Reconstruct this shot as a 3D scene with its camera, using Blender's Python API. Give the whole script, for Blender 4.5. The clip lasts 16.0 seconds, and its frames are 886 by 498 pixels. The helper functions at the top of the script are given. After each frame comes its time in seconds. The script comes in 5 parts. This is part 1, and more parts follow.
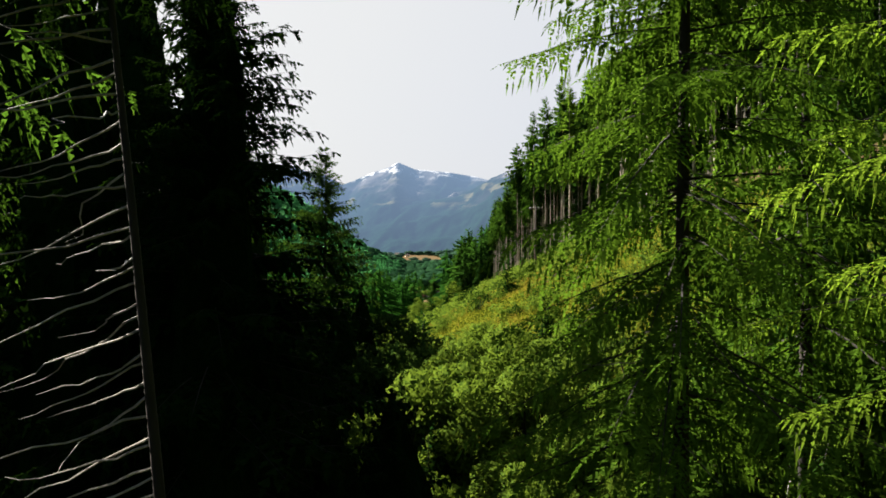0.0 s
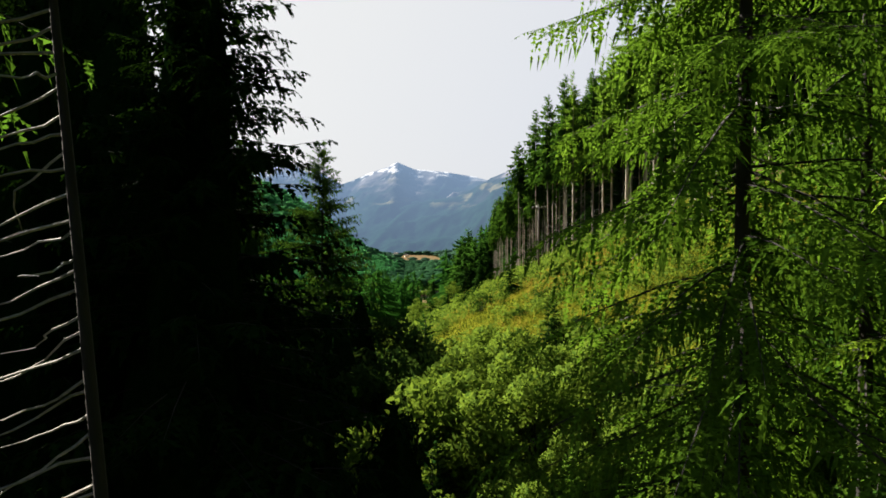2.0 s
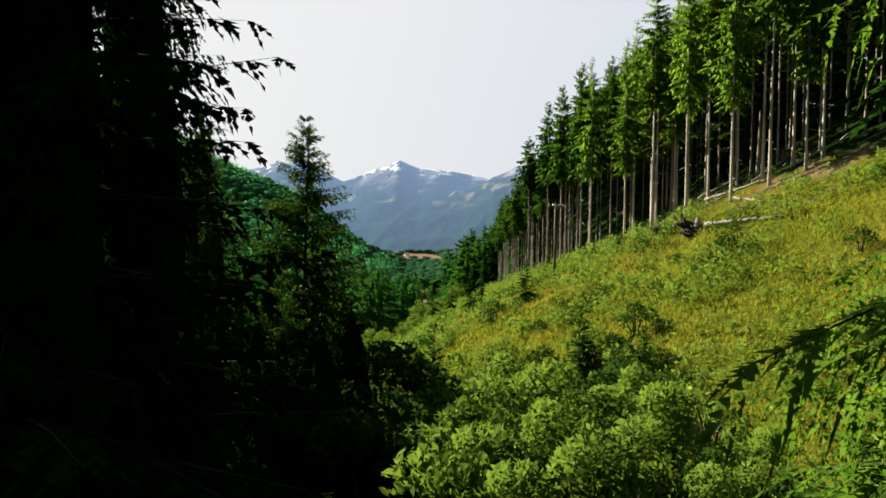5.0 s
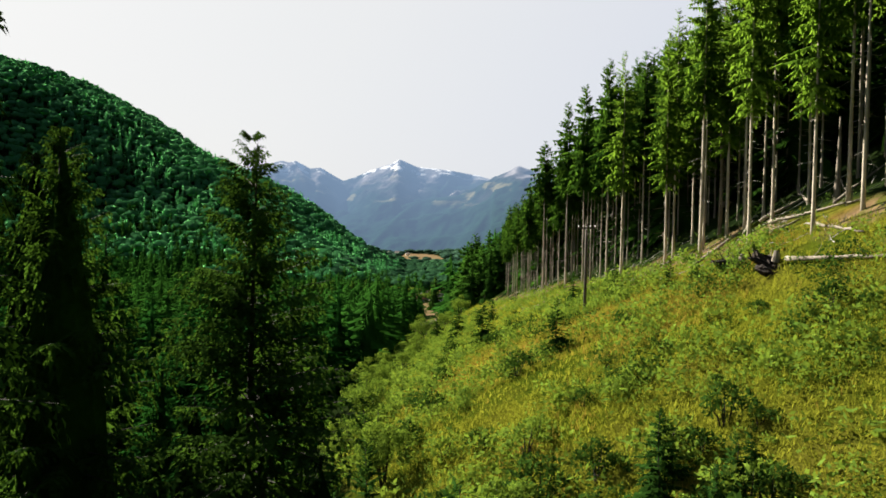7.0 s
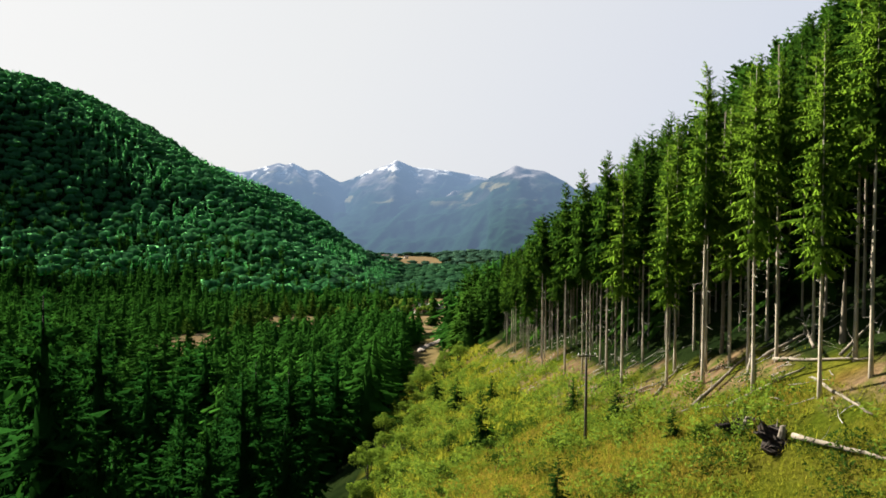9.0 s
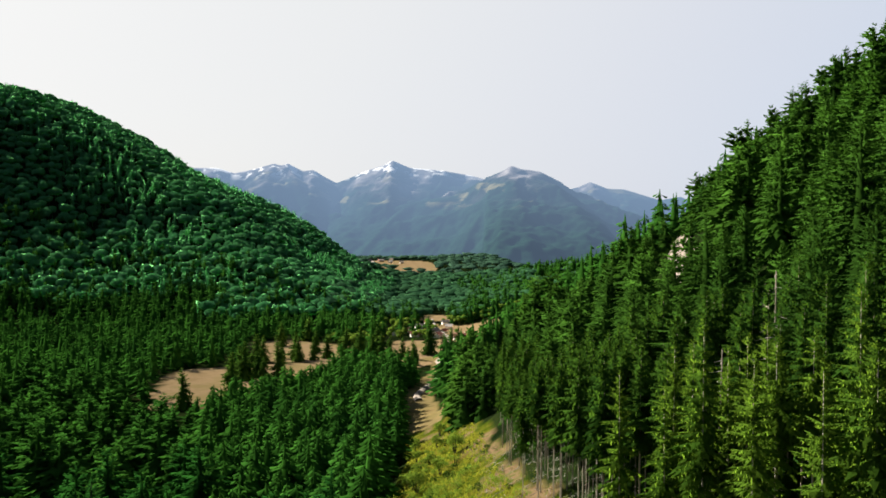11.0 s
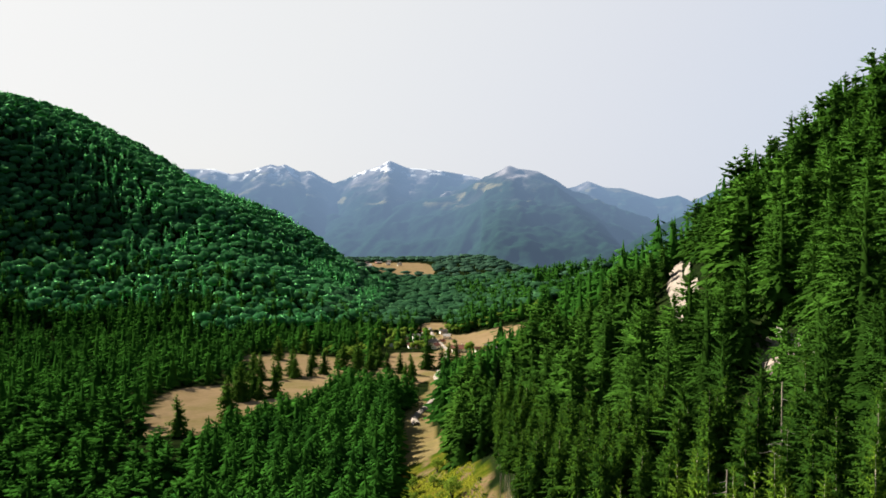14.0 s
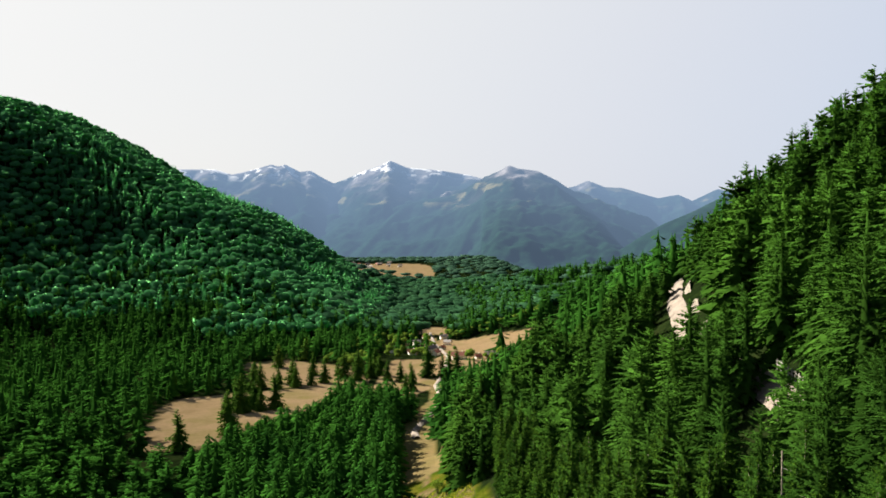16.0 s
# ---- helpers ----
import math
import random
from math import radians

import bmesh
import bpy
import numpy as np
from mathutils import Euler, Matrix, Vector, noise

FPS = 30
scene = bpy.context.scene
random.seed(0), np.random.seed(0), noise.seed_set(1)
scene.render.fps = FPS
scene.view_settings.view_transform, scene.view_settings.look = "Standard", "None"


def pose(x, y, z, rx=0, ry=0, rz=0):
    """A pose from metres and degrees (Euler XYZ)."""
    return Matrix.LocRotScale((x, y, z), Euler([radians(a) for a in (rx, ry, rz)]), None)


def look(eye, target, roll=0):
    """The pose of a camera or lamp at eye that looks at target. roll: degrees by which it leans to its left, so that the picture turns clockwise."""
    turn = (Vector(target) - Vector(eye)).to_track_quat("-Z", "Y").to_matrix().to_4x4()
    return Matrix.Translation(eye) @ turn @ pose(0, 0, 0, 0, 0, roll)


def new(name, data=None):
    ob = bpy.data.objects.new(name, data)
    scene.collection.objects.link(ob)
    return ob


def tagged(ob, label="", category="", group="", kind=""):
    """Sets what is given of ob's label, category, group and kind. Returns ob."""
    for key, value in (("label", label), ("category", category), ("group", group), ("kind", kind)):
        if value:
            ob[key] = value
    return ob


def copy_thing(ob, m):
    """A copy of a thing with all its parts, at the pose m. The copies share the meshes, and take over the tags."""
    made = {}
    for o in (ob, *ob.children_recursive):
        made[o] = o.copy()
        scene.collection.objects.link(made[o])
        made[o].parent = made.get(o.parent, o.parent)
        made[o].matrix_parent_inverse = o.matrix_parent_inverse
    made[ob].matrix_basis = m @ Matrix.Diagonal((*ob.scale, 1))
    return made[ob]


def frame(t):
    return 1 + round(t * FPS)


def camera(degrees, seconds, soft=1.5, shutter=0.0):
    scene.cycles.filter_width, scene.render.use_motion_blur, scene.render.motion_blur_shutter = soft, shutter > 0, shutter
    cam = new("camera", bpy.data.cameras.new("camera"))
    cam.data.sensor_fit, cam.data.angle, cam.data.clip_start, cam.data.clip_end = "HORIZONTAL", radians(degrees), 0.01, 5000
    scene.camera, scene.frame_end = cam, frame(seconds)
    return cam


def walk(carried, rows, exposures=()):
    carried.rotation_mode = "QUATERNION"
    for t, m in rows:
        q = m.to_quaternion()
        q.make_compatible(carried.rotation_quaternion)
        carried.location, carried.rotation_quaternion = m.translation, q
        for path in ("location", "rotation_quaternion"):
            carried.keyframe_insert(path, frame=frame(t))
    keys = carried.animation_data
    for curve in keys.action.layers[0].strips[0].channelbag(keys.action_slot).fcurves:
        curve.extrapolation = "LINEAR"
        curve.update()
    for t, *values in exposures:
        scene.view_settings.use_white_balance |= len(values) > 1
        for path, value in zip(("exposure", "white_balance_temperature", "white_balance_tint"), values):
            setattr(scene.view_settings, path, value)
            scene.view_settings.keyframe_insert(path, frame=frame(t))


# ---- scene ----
# ---------------------------------------------------------------- camera and its flight
cam = camera(58.2, 16.0, soft=1.7)
# seconds, place, then the way it looks over 2 m ahead (sideways, down) and its lean
FLIGHT = (
    (0.0, 0.18, 0.27, 30.92, -0.003, -0.042, -0.2), (0.5, 0.12, 0.69, 30.92, -0.003, -0.041, -0.3), (1.0, 0.04, 1.26, 30.91, -0.002, -0.041, -0.3),
    (1.5, -0.03, 1.94, 30.90, -0.001, -0.042, -0.2), (2.0, -0.09, 2.78, 30.87, 0.0, -0.042, 0.0), (2.5, -0.15, 3.60, 30.86, 0.0, -0.042, 0.2),
    (3.0, -0.22, 4.45, 30.85, -0.001, -0.042, 0.4), (3.5, -0.26, 5.49, 30.84, -0.002, -0.043, 0.55), (4.0, -0.34, 6.53, 30.83, -0.002, -0.044, 0.65),
    (4.2, -0.37, 7.05, 30.83, -0.002, -0.044, 0.7), (4.6, -0.5, 9.0, 30.85, -0.002, -0.045, 0.75), (5.1, -0.8, 13.6, 30.95, -0.002, -0.045, 0.85),
    (5.6, -1.2, 19.2, 31.15, -0.002, -0.046, 0.9), (6.0, -1.45, 23.1, 31.45, -0.002, -0.046, 0.95), (6.3, -1.58, 25.1, 31.75, -0.002, -0.046, 1.0),
    (6.5, -1.63, 25.82, 32.07, -0.002, -0.046, 1.0), (7.0, -1.74, 27.44, 33.56, -0.003, -0.047, 1.0), (7.5, -1.88, 29.08, 35.48, -0.004, -0.049, 0.9),
    (8.0, -2.01, 30.3, 37.40, -0.004, -0.049, 0.7), (8.5, -1.96, 29.41, 39.31, -0.001, -0.048, 0.5), (8.7, -1.84, 29.44, 41.9, 0.0, -0.050, 0.3),
    (9.0, -1.66, 29.48, 46.51, 0.001, -0.052, 0.2), (9.5, -1.69, 29.50, 53.73, 0.002, -0.057, 0.2), (10.0, -1.86, 29.47, 61.17, 0.007, -0.058, 0.2),
    (10.2, -1.85, 29.6, 64.0, 0.008, -0.059, 0.2), (10.7, -1.7, 30.4, 69.6, 0.01, -0.061, 0.1), (11.3, -1.4, 31.9, 73.7, 0.013, -0.063, 0.0),
    (12.0, -1.17, 33.5, 76.5, 0.015, -0.064, -0.1), (12.5, -1.10, 34.31, 78.38, 0.015, -0.065, -0.2), (13.0, -1.10, 34.40, 80.22, 0.016, -0.066, -0.2),
    (13.5, -1.10, 34.5, 82.09, 0.017, -0.067, -0.25), (14.0, -0.98, 34.8, 83.89, 0.017, -0.0675, -0.3), (14.5, -0.92, 34.99, 85.74, 0.0175, -0.0685, -0.3),
    (15.0, -0.84, 35.14, 87.58, 0.0175, -0.069, -0.35), (15.5, -0.78, 35.27, 89.45, 0.017, -0.070, -0.4), (16.0, -0.73, 35.34, 91.28, 0.016, -0.071, -0.4),
)
walk(cam, [(t, look((x, y, z), (x + dx, y + 2, z + dz), lean)) for t, x, y, z, dx, dz, lean in FLIGHT])

# ---------------------------------------------------------------- sky and sun
SUN_AWAY, SUN_UP = 46.0, 35.0          # degrees left of straight ahead, degrees above the horizon
world = bpy.data.worlds.new("world")
scene.world = world
world.use_nodes = True
sky = world.node_tree.nodes.new("ShaderNodeTexSky")
sky.sky_type, sky.sun_disc = "NISHITA", False
sky.sun_elevation, sky.sun_rotation = radians(SUN_UP), radians(-SUN_AWAY)
sky.air_density, sky.dust_density, sky.ozone_density = 1.0, 2.0, 1.0
# thin high haze: white toward the sun, bluer and dimmer away from it
ways = world.node_tree.nodes.new("ShaderNodeTexCoord")
toward = world.node_tree.nodes.new("ShaderNodeVectorMath")
toward.operation = "DOT_PRODUCT"
toward.inputs[1].default_value = (-math.sin(radians(SUN_AWAY)) * math.cos(radians(SUN_UP)), math.cos(radians(SUN_AWAY)) * math.cos(radians(SUN_UP)), math.sin(radians(SUN_UP)))
world.node_tree.links.new(ways.outputs["Generated"], toward.inputs[0])
turned = world.node_tree.nodes.new("ShaderNodeMath")
turned.operation = "MULTIPLY_ADD"
turned.inputs[1].default_value, turned.inputs[2].default_value = 0.5, 0.5
world.node_tree.links.new(toward.outputs["Value"], turned.inputs[0])
haze = world.node_tree.nodes.new("ShaderNodeValToRGB")
world.node_tree.links.new(turned.outputs[0], haze.inputs[0])
stops = haze.color_ramp.elements
stops[0].position, stops[0].color = 0.0, (0.04, 0.055, 0.09, 1)
stops[1].position, stops[1].color = 1.0, (0.55, 0.55, 0.54, 1)
for at, colour in ((0.35, (0.06, 0.08, 0.13, 1)), (0.50, (0.22, 0.26, 0.34, 1)), (0.625, (0.385, 0.425, 0.505, 1)), (0.75, (0.452, 0.468, 0.51, 1)), (0.875, (0.516, 0.52, 0.522, 1))):
    stops.new(at).color = colour
dim = world.node_tree.nodes.new("ShaderNodeVectorMath")
dim.operation = "SCALE"
dim.inputs["Scale"].default_value = 0.04
world.node_tree.links.new(sky.outputs[0], dim.inputs[0])
veil = world.node_tree.nodes.new("ShaderNodeMixRGB")
veil.inputs[0].default_value = 0.88
world.node_tree.links.new(dim.outputs[0], veil.inputs[1])
world.node_tree.links.new(haze.outputs[0], veil.inputs[2])
back = world.node_tree.nodes["Background"]
back.inputs["Strength"].default_value = 0.31
# the sky deepens toward the zenith
height_of = world.node_tree.nodes.new("ShaderNodeSeparateXYZ")
world.node_tree.links.new(ways.outputs["Generated"], height_of.inputs[0])
deep = world.node_tree.nodes.new("ShaderNodeValToRGB")
world.node_tree.links.new(height_of.outputs[2], deep.inputs[0])
deep.color_ramp.elements[0].position, deep.color_ramp.elements[0].color = 0.32, (1, 1, 1, 1)
deep.color_ramp.elements[1].position, deep.color_ramp.elements[1].color = 0.75, (0.30, 0.36, 0.48, 1)
vault = world.node_tree.nodes.new("ShaderNodeMixRGB")
vault.blend_type = "MULTIPLY"
vault.inputs[0].default_value = 1.0
world.node_tree.links.new(veil.outputs[0], vault.inputs[1])
world.node_tree.links.new(deep.outputs[0], vault.inputs[2])
world.node_tree.links.new(vault.outputs[0], back.inputs[0])
sun = new("sun", bpy.data.lights.new("sun", "SUN"))
sun.data.energy, sun.data.angle, sun.data.color = 5.0, radians(0.6), (1.0, 0.92, 0.78)
sun.matrix_world = look((-400, 600, 500), (-400 + math.sin(radians(SUN_AWAY)) * 400, 600 - math.cos(radians(SUN_AWAY)) * 400, 500 - math.tan(radians(SUN_UP)) * 400))
scene.view_settings.exposure = 2.492


# ---------------------------------------------------------------- materials
def material(name):
    m = bpy.data.materials.new(name)
    m.use_nodes = True
    tree = m.node_tree
    tree.nodes.clear()
    return m, tree, tree.nodes.new("ShaderNodeOutputMaterial")


def node(tree, kind, links=(), **values):
    """A node with its named inputs set, and links of (input, socket)."""
    n = tree.nodes.new(kind)
    for key, value in values.items():
        n.inputs[key.replace("_", " ")].default_value = value
    for key, socket in links:
        tree.links.new(socket, n.inputs[key])
    return n


def ramp(tree, socket, stops):
    """A colour ramp over (position, colour) stops."""
    n = tree.nodes.new("ShaderNodeValToRGB")
    tree.links.new(socket, n.inputs[0])
    e = n.color_ramp.elements
    while len(e) < len(stops):
        e.new(0.5)
    for k, (at, c) in zip(e, stops):
        k.position, k.color = at, (*c, 1)
    return n.outputs[0]


def mixed(tree, how, a, b, kind="MIX"):
    """a and b mixed by a socket or a number."""
    n = tree.nodes.new("ShaderNodeMixRGB")
    n.blend_type = kind
    for i, v in enumerate((how, a, b)):
        if isinstance(v, (int, float)):
            n.inputs[i].default_value = v
        elif isinstance(v, tuple):
            n.inputs[i].default_value = (*v, 1)
        else:
            tree.links.new(v, n.inputs[i])
    return n.outputs[0]


def leaf_material(name, dark, light, glow, translucent=0.3, patch=0.25, islands=False, rough=0.6):
    """Foliage: green varying from plant to plant and tuft to tuft, letting some light through."""
    m, tree, out = material(name)
    where = tree.nodes.new("ShaderNodeTexCoord").outputs["Object"]
    if islands:
        pick = tree.nodes.new("ShaderNodeNewGeometry").outputs["Random Per Island"]
        if islands == "tone":
            tone_of = tree.nodes.new("ShaderNodeAttribute")
            tone_of.attribute_name = "tone"
            pick = tone_of.outputs["Fac"]
    else:
        pick = tree.nodes.new("ShaderNodeObjectInfo").outputs["Random"]
    spots = node(tree, "ShaderNodeTexNoise", [("Vector", where)], Scale=patch, Detail=3.0).outputs[0]
    fine = node(tree, "ShaderNodeTexNoise", [("Vector", where)], Scale=patch * 14, Detail=2.0).outputs[0]
    tone = node(tree, "ShaderNodeMath", [(0, spots), (1, pick)])
    half = node(tree, "ShaderNodeMath", [(0, tone.outputs[0])])
    half.operation, half.inputs[1].default_value = "MULTIPLY", 0.5
    colour = mixed(tree, half.outputs[0], dark, light)
    colour = mixed(tree, 0.45, colour, ramp(tree, fine, ((0.3, (0.35, 0.35, 0.35)), (0.7, (1.5, 1.5, 1.5)))), "MULTIPLY")
    face = node(tree, "ShaderNodeBsdfDiffuse", [("Color", colour)], Roughness=rough)
    lit = mixed(tree, 0.5, colour, glow)
    thin = node(tree, "ShaderNodeBsdfTranslucent", [("Color", lit)])
    both = tree.nodes.new("ShaderNodeMixShader")
    both.inputs[0].default_value = translucent
    tree.links.new(face.outputs[0], both.inputs[1])
    tree.links.new(thin.outputs[0], both.inputs[2])
    tree.links.new(both.outputs[0], out.inputs[0])
    return m


def solid_material(name, a, b, scale, rough=0.85, stretch=(1, 1, 1), bump=0.3, third=None):
    """An opaque surface: two colours in patches, fine grain and relief."""
    m, tree, out = material(name)
    where = node(tree, "ShaderNodeMapping", [("Vector", tree.nodes.new("ShaderNodeTexCoord").outputs["Object"])], Scale=stretch).outputs[0]
    big = node(tree, "ShaderNodeTexNoise", [("Vector", where)], Scale=scale, Detail=4.0).outputs[0]
    small = node(tree, "ShaderNodeTexNoise", [("Vector", where)], Scale=scale * 9, Detail=4.0).outputs[0]
    colour = ramp(tree, big, ((0.35, a), (0.65, b)) if third is None else ((0.3, a), (0.5, b), (0.68, third)))
    colour = mixed(tree, 0.5, colour, ramp(tree, small, ((0.3, (0.5, 0.5, 0.5)), (0.7, (1.25, 1.25, 1.25)))), "MULTIPLY")
    bumps = node(tree, "ShaderNodeBump", [("Height", small)], Strength=bump, Distance=0.05)
    face = node(tree, "ShaderNodeBsdfPrincipled", [("Base Color", colour), ("Normal", bumps.outputs[0])], Roughness=rough)
    face.inputs["Specular IOR Level"].default_value = 0.25
    tree.links.new(face.outputs[0], out.inputs[0])
    return m


NEEDLE = leaf_material("spruce_needles", (0.0038, 0.0160, 0.0032), (0.0173, 0.0429, 0.0064), (0.0474, 0.1139, 0.0096), 0.15)
NEEDLE_MID = leaf_material("plantation_needles", (0.0018, 0.0115, 0.003), (0.0145, 0.062, 0.009), (0.032, 0.13, 0.014), 0.18)
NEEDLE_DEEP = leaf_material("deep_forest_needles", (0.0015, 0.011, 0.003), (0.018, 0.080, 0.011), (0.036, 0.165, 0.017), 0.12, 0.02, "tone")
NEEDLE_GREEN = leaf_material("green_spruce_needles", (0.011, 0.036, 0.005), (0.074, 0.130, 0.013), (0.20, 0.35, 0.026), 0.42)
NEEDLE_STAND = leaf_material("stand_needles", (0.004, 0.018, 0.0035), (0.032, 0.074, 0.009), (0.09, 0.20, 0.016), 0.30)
# shade and sunlight on the close spruces are put into these needle tones
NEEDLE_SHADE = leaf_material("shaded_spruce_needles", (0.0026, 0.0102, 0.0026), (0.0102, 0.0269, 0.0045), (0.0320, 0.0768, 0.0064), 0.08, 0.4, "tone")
NEEDLE_OLIVE = leaf_material("olive_spruce_needles", (0.008, 0.032, 0.007), (0.060, 0.128, 0.017), (0.12, 0.26, 0.018), 0.28, 0.4, "tone")
NEEDLE_DUSK = leaf_material("grey_green_needles", (0.004, 0.015, 0.004), (0.048, 0.100, 0.016), (0.09, 0.19, 0.015), 0.22, 0.4, "tone")
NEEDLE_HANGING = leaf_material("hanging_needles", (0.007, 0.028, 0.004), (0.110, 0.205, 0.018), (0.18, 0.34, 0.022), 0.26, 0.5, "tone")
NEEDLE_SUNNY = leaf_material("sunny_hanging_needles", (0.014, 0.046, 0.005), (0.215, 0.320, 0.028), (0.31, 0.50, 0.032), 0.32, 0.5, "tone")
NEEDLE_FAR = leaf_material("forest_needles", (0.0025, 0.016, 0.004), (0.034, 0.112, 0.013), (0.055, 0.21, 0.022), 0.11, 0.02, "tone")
NEEDLE_SLOPE = leaf_material("slope_needles", (0.003, 0.015, 0.004), (0.048, 0.120, 0.014), (0.08, 0.22, 0.02), 0.14, 0.02, "tone")
NEEDLE_NEAR = leaf_material("steep_slope_needles", (0.003, 0.014, 0.003), (0.032, 0.080, 0.010), (0.06, 0.16, 0.016), 0.14, 0.02, "tone")
# distance haze is painted into these paler, bluer greens
NEEDLE_HAZY = leaf_material("haze_tinted_valley_needles", (0.026, 0.066, 0.046), (0.058, 0.118, 0.072), (0.09, 0.20, 0.10), 0.25, 0.02, "tone")
NEEDLE_BLUE = leaf_material("haze_tinted_needles", (0.018, 0.062, 0.032), (0.042, 0.108, 0.046), (0.08, 0.21, 0.08), 0.30, 0.02, "tone")
NEEDLE_OPEN = leaf_material("lone_spruce_needles", (0.010, 0.036, 0.006), (0.058, 0.115, 0.015), (0.10, 0.22, 0.02), 0.15)
# hill foliage, its blue cast is haze put into the leaf colour
LEAF_FAR = leaf_material("haze_tinted_leaves", (0.045, 0.178, 0.080), (0.078, 0.228, 0.082), (0.15, 0.47, 0.15), 0.62, 0.02, "tone")
LEAF = leaf_material("shrub_leaves", (0.022, 0.060, 0.010), (0.145, 0.215, 0.028), (0.23, 0.33, 0.030), 0.22, 0.5, True)
LEAF_DARK = leaf_material("bush_leaves", (0.0102, 0.0333, 0.0064), (0.0403, 0.0736, 0.0160), (0.0851, 0.1421, 0.0192), 0.28, 0.5, True)
# dark leaves of bushes, also painted in for the shade between meadow plants
LEAF_WEED = leaf_material("shade_dark_weed_leaves", (0.006, 0.024, 0.004), (0.034, 0.066, 0.010), (0.06, 0.12, 0.014), 0.18, 0.5, True)
GRASS = leaf_material("meadow_grass", (0.040, 0.086, 0.0070), (0.200, 0.186, 0.020), (0.30, 0.31, 0.028), 0.40, 0.16, True)
GRASS_DRY = leaf_material("dry_grass", (0.10, 0.075, 0.012), (0.27, 0.195, 0.030), (0.36, 0.27, 0.04), 0.35, 0.2, True)
BARK = solid_material("spruce_bark", (0.0090, 0.0070, 0.0058), (0.0243, 0.0198, 0.0160), 1.2, 0.9, (1, 1, 0.25))
BARK_PALE = solid_material("pale_bark", (0.085, 0.070, 0.052), (0.15, 0.13, 0.10), 1.0, 0.9, (1, 1, 0.2))
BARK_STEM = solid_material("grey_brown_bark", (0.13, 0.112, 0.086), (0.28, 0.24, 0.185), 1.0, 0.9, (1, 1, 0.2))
# brighter copy of the stem bark, with sunlight put into its colour
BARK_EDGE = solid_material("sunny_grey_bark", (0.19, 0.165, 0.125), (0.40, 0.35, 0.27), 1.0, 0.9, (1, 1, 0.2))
DEAD = solid_material("dead_wood", (0.1267, 0.1146, 0.0973), (0.2336, 0.2189, 0.1946), 1.5, 0.85, (1, 1, 0.4))
POLE_WOOD = solid_material("weathered_pole_wood", (0.0435, 0.0339, 0.0269), (0.0826, 0.0678, 0.0538), 2.0, 0.85, (1, 1, 0.1))
EARTH = solid_material("root_soil", (0.006, 0.0045, 0.003), (0.026, 0.017, 0.011), 2.5, 0.95, bump=0.8)
GRAVEL = solid_material("pale_gravel", (0.0922, 0.0755, 0.0608), (0.1459, 0.1190, 0.0973), 0.6, 0.95)
PLASTER = solid_material("house_plaster", (0.50, 0.47, 0.42), (0.66, 0.62, 0.56), 0.8, 0.9)
TIMBER = solid_material("house_timber", (0.0781, 0.0435, 0.0243), (0.1267, 0.0781, 0.0435), 1.0, 0.8, (1, 1, 0.2))
TILE_RED = solid_material("red_roof", (0.1606, 0.0486, 0.0339), (0.2189, 0.0781, 0.0538), 1.0, 0.8)
TILE_GREY = solid_material("grey_roof", (0.0973, 0.0877, 0.0826), (0.1555, 0.1408, 0.1312), 1.0, 0.8)
PANE = solid_material("window_pane", (0.0096, 0.0122, 0.0147), (0.0243, 0.0294, 0.0339), 1.0, 0.15)
CONCRETE = solid_material("bank_rock", (0.0781, 0.0678, 0.0486), (0.1363, 0.1165, 0.0922), 0.8, 0.9)
CERAMIC = solid_material("white_ceramic", (0.3405, 0.3309, 0.3110), (0.3891, 0.3795, 0.3597), 1.0, 0.3)


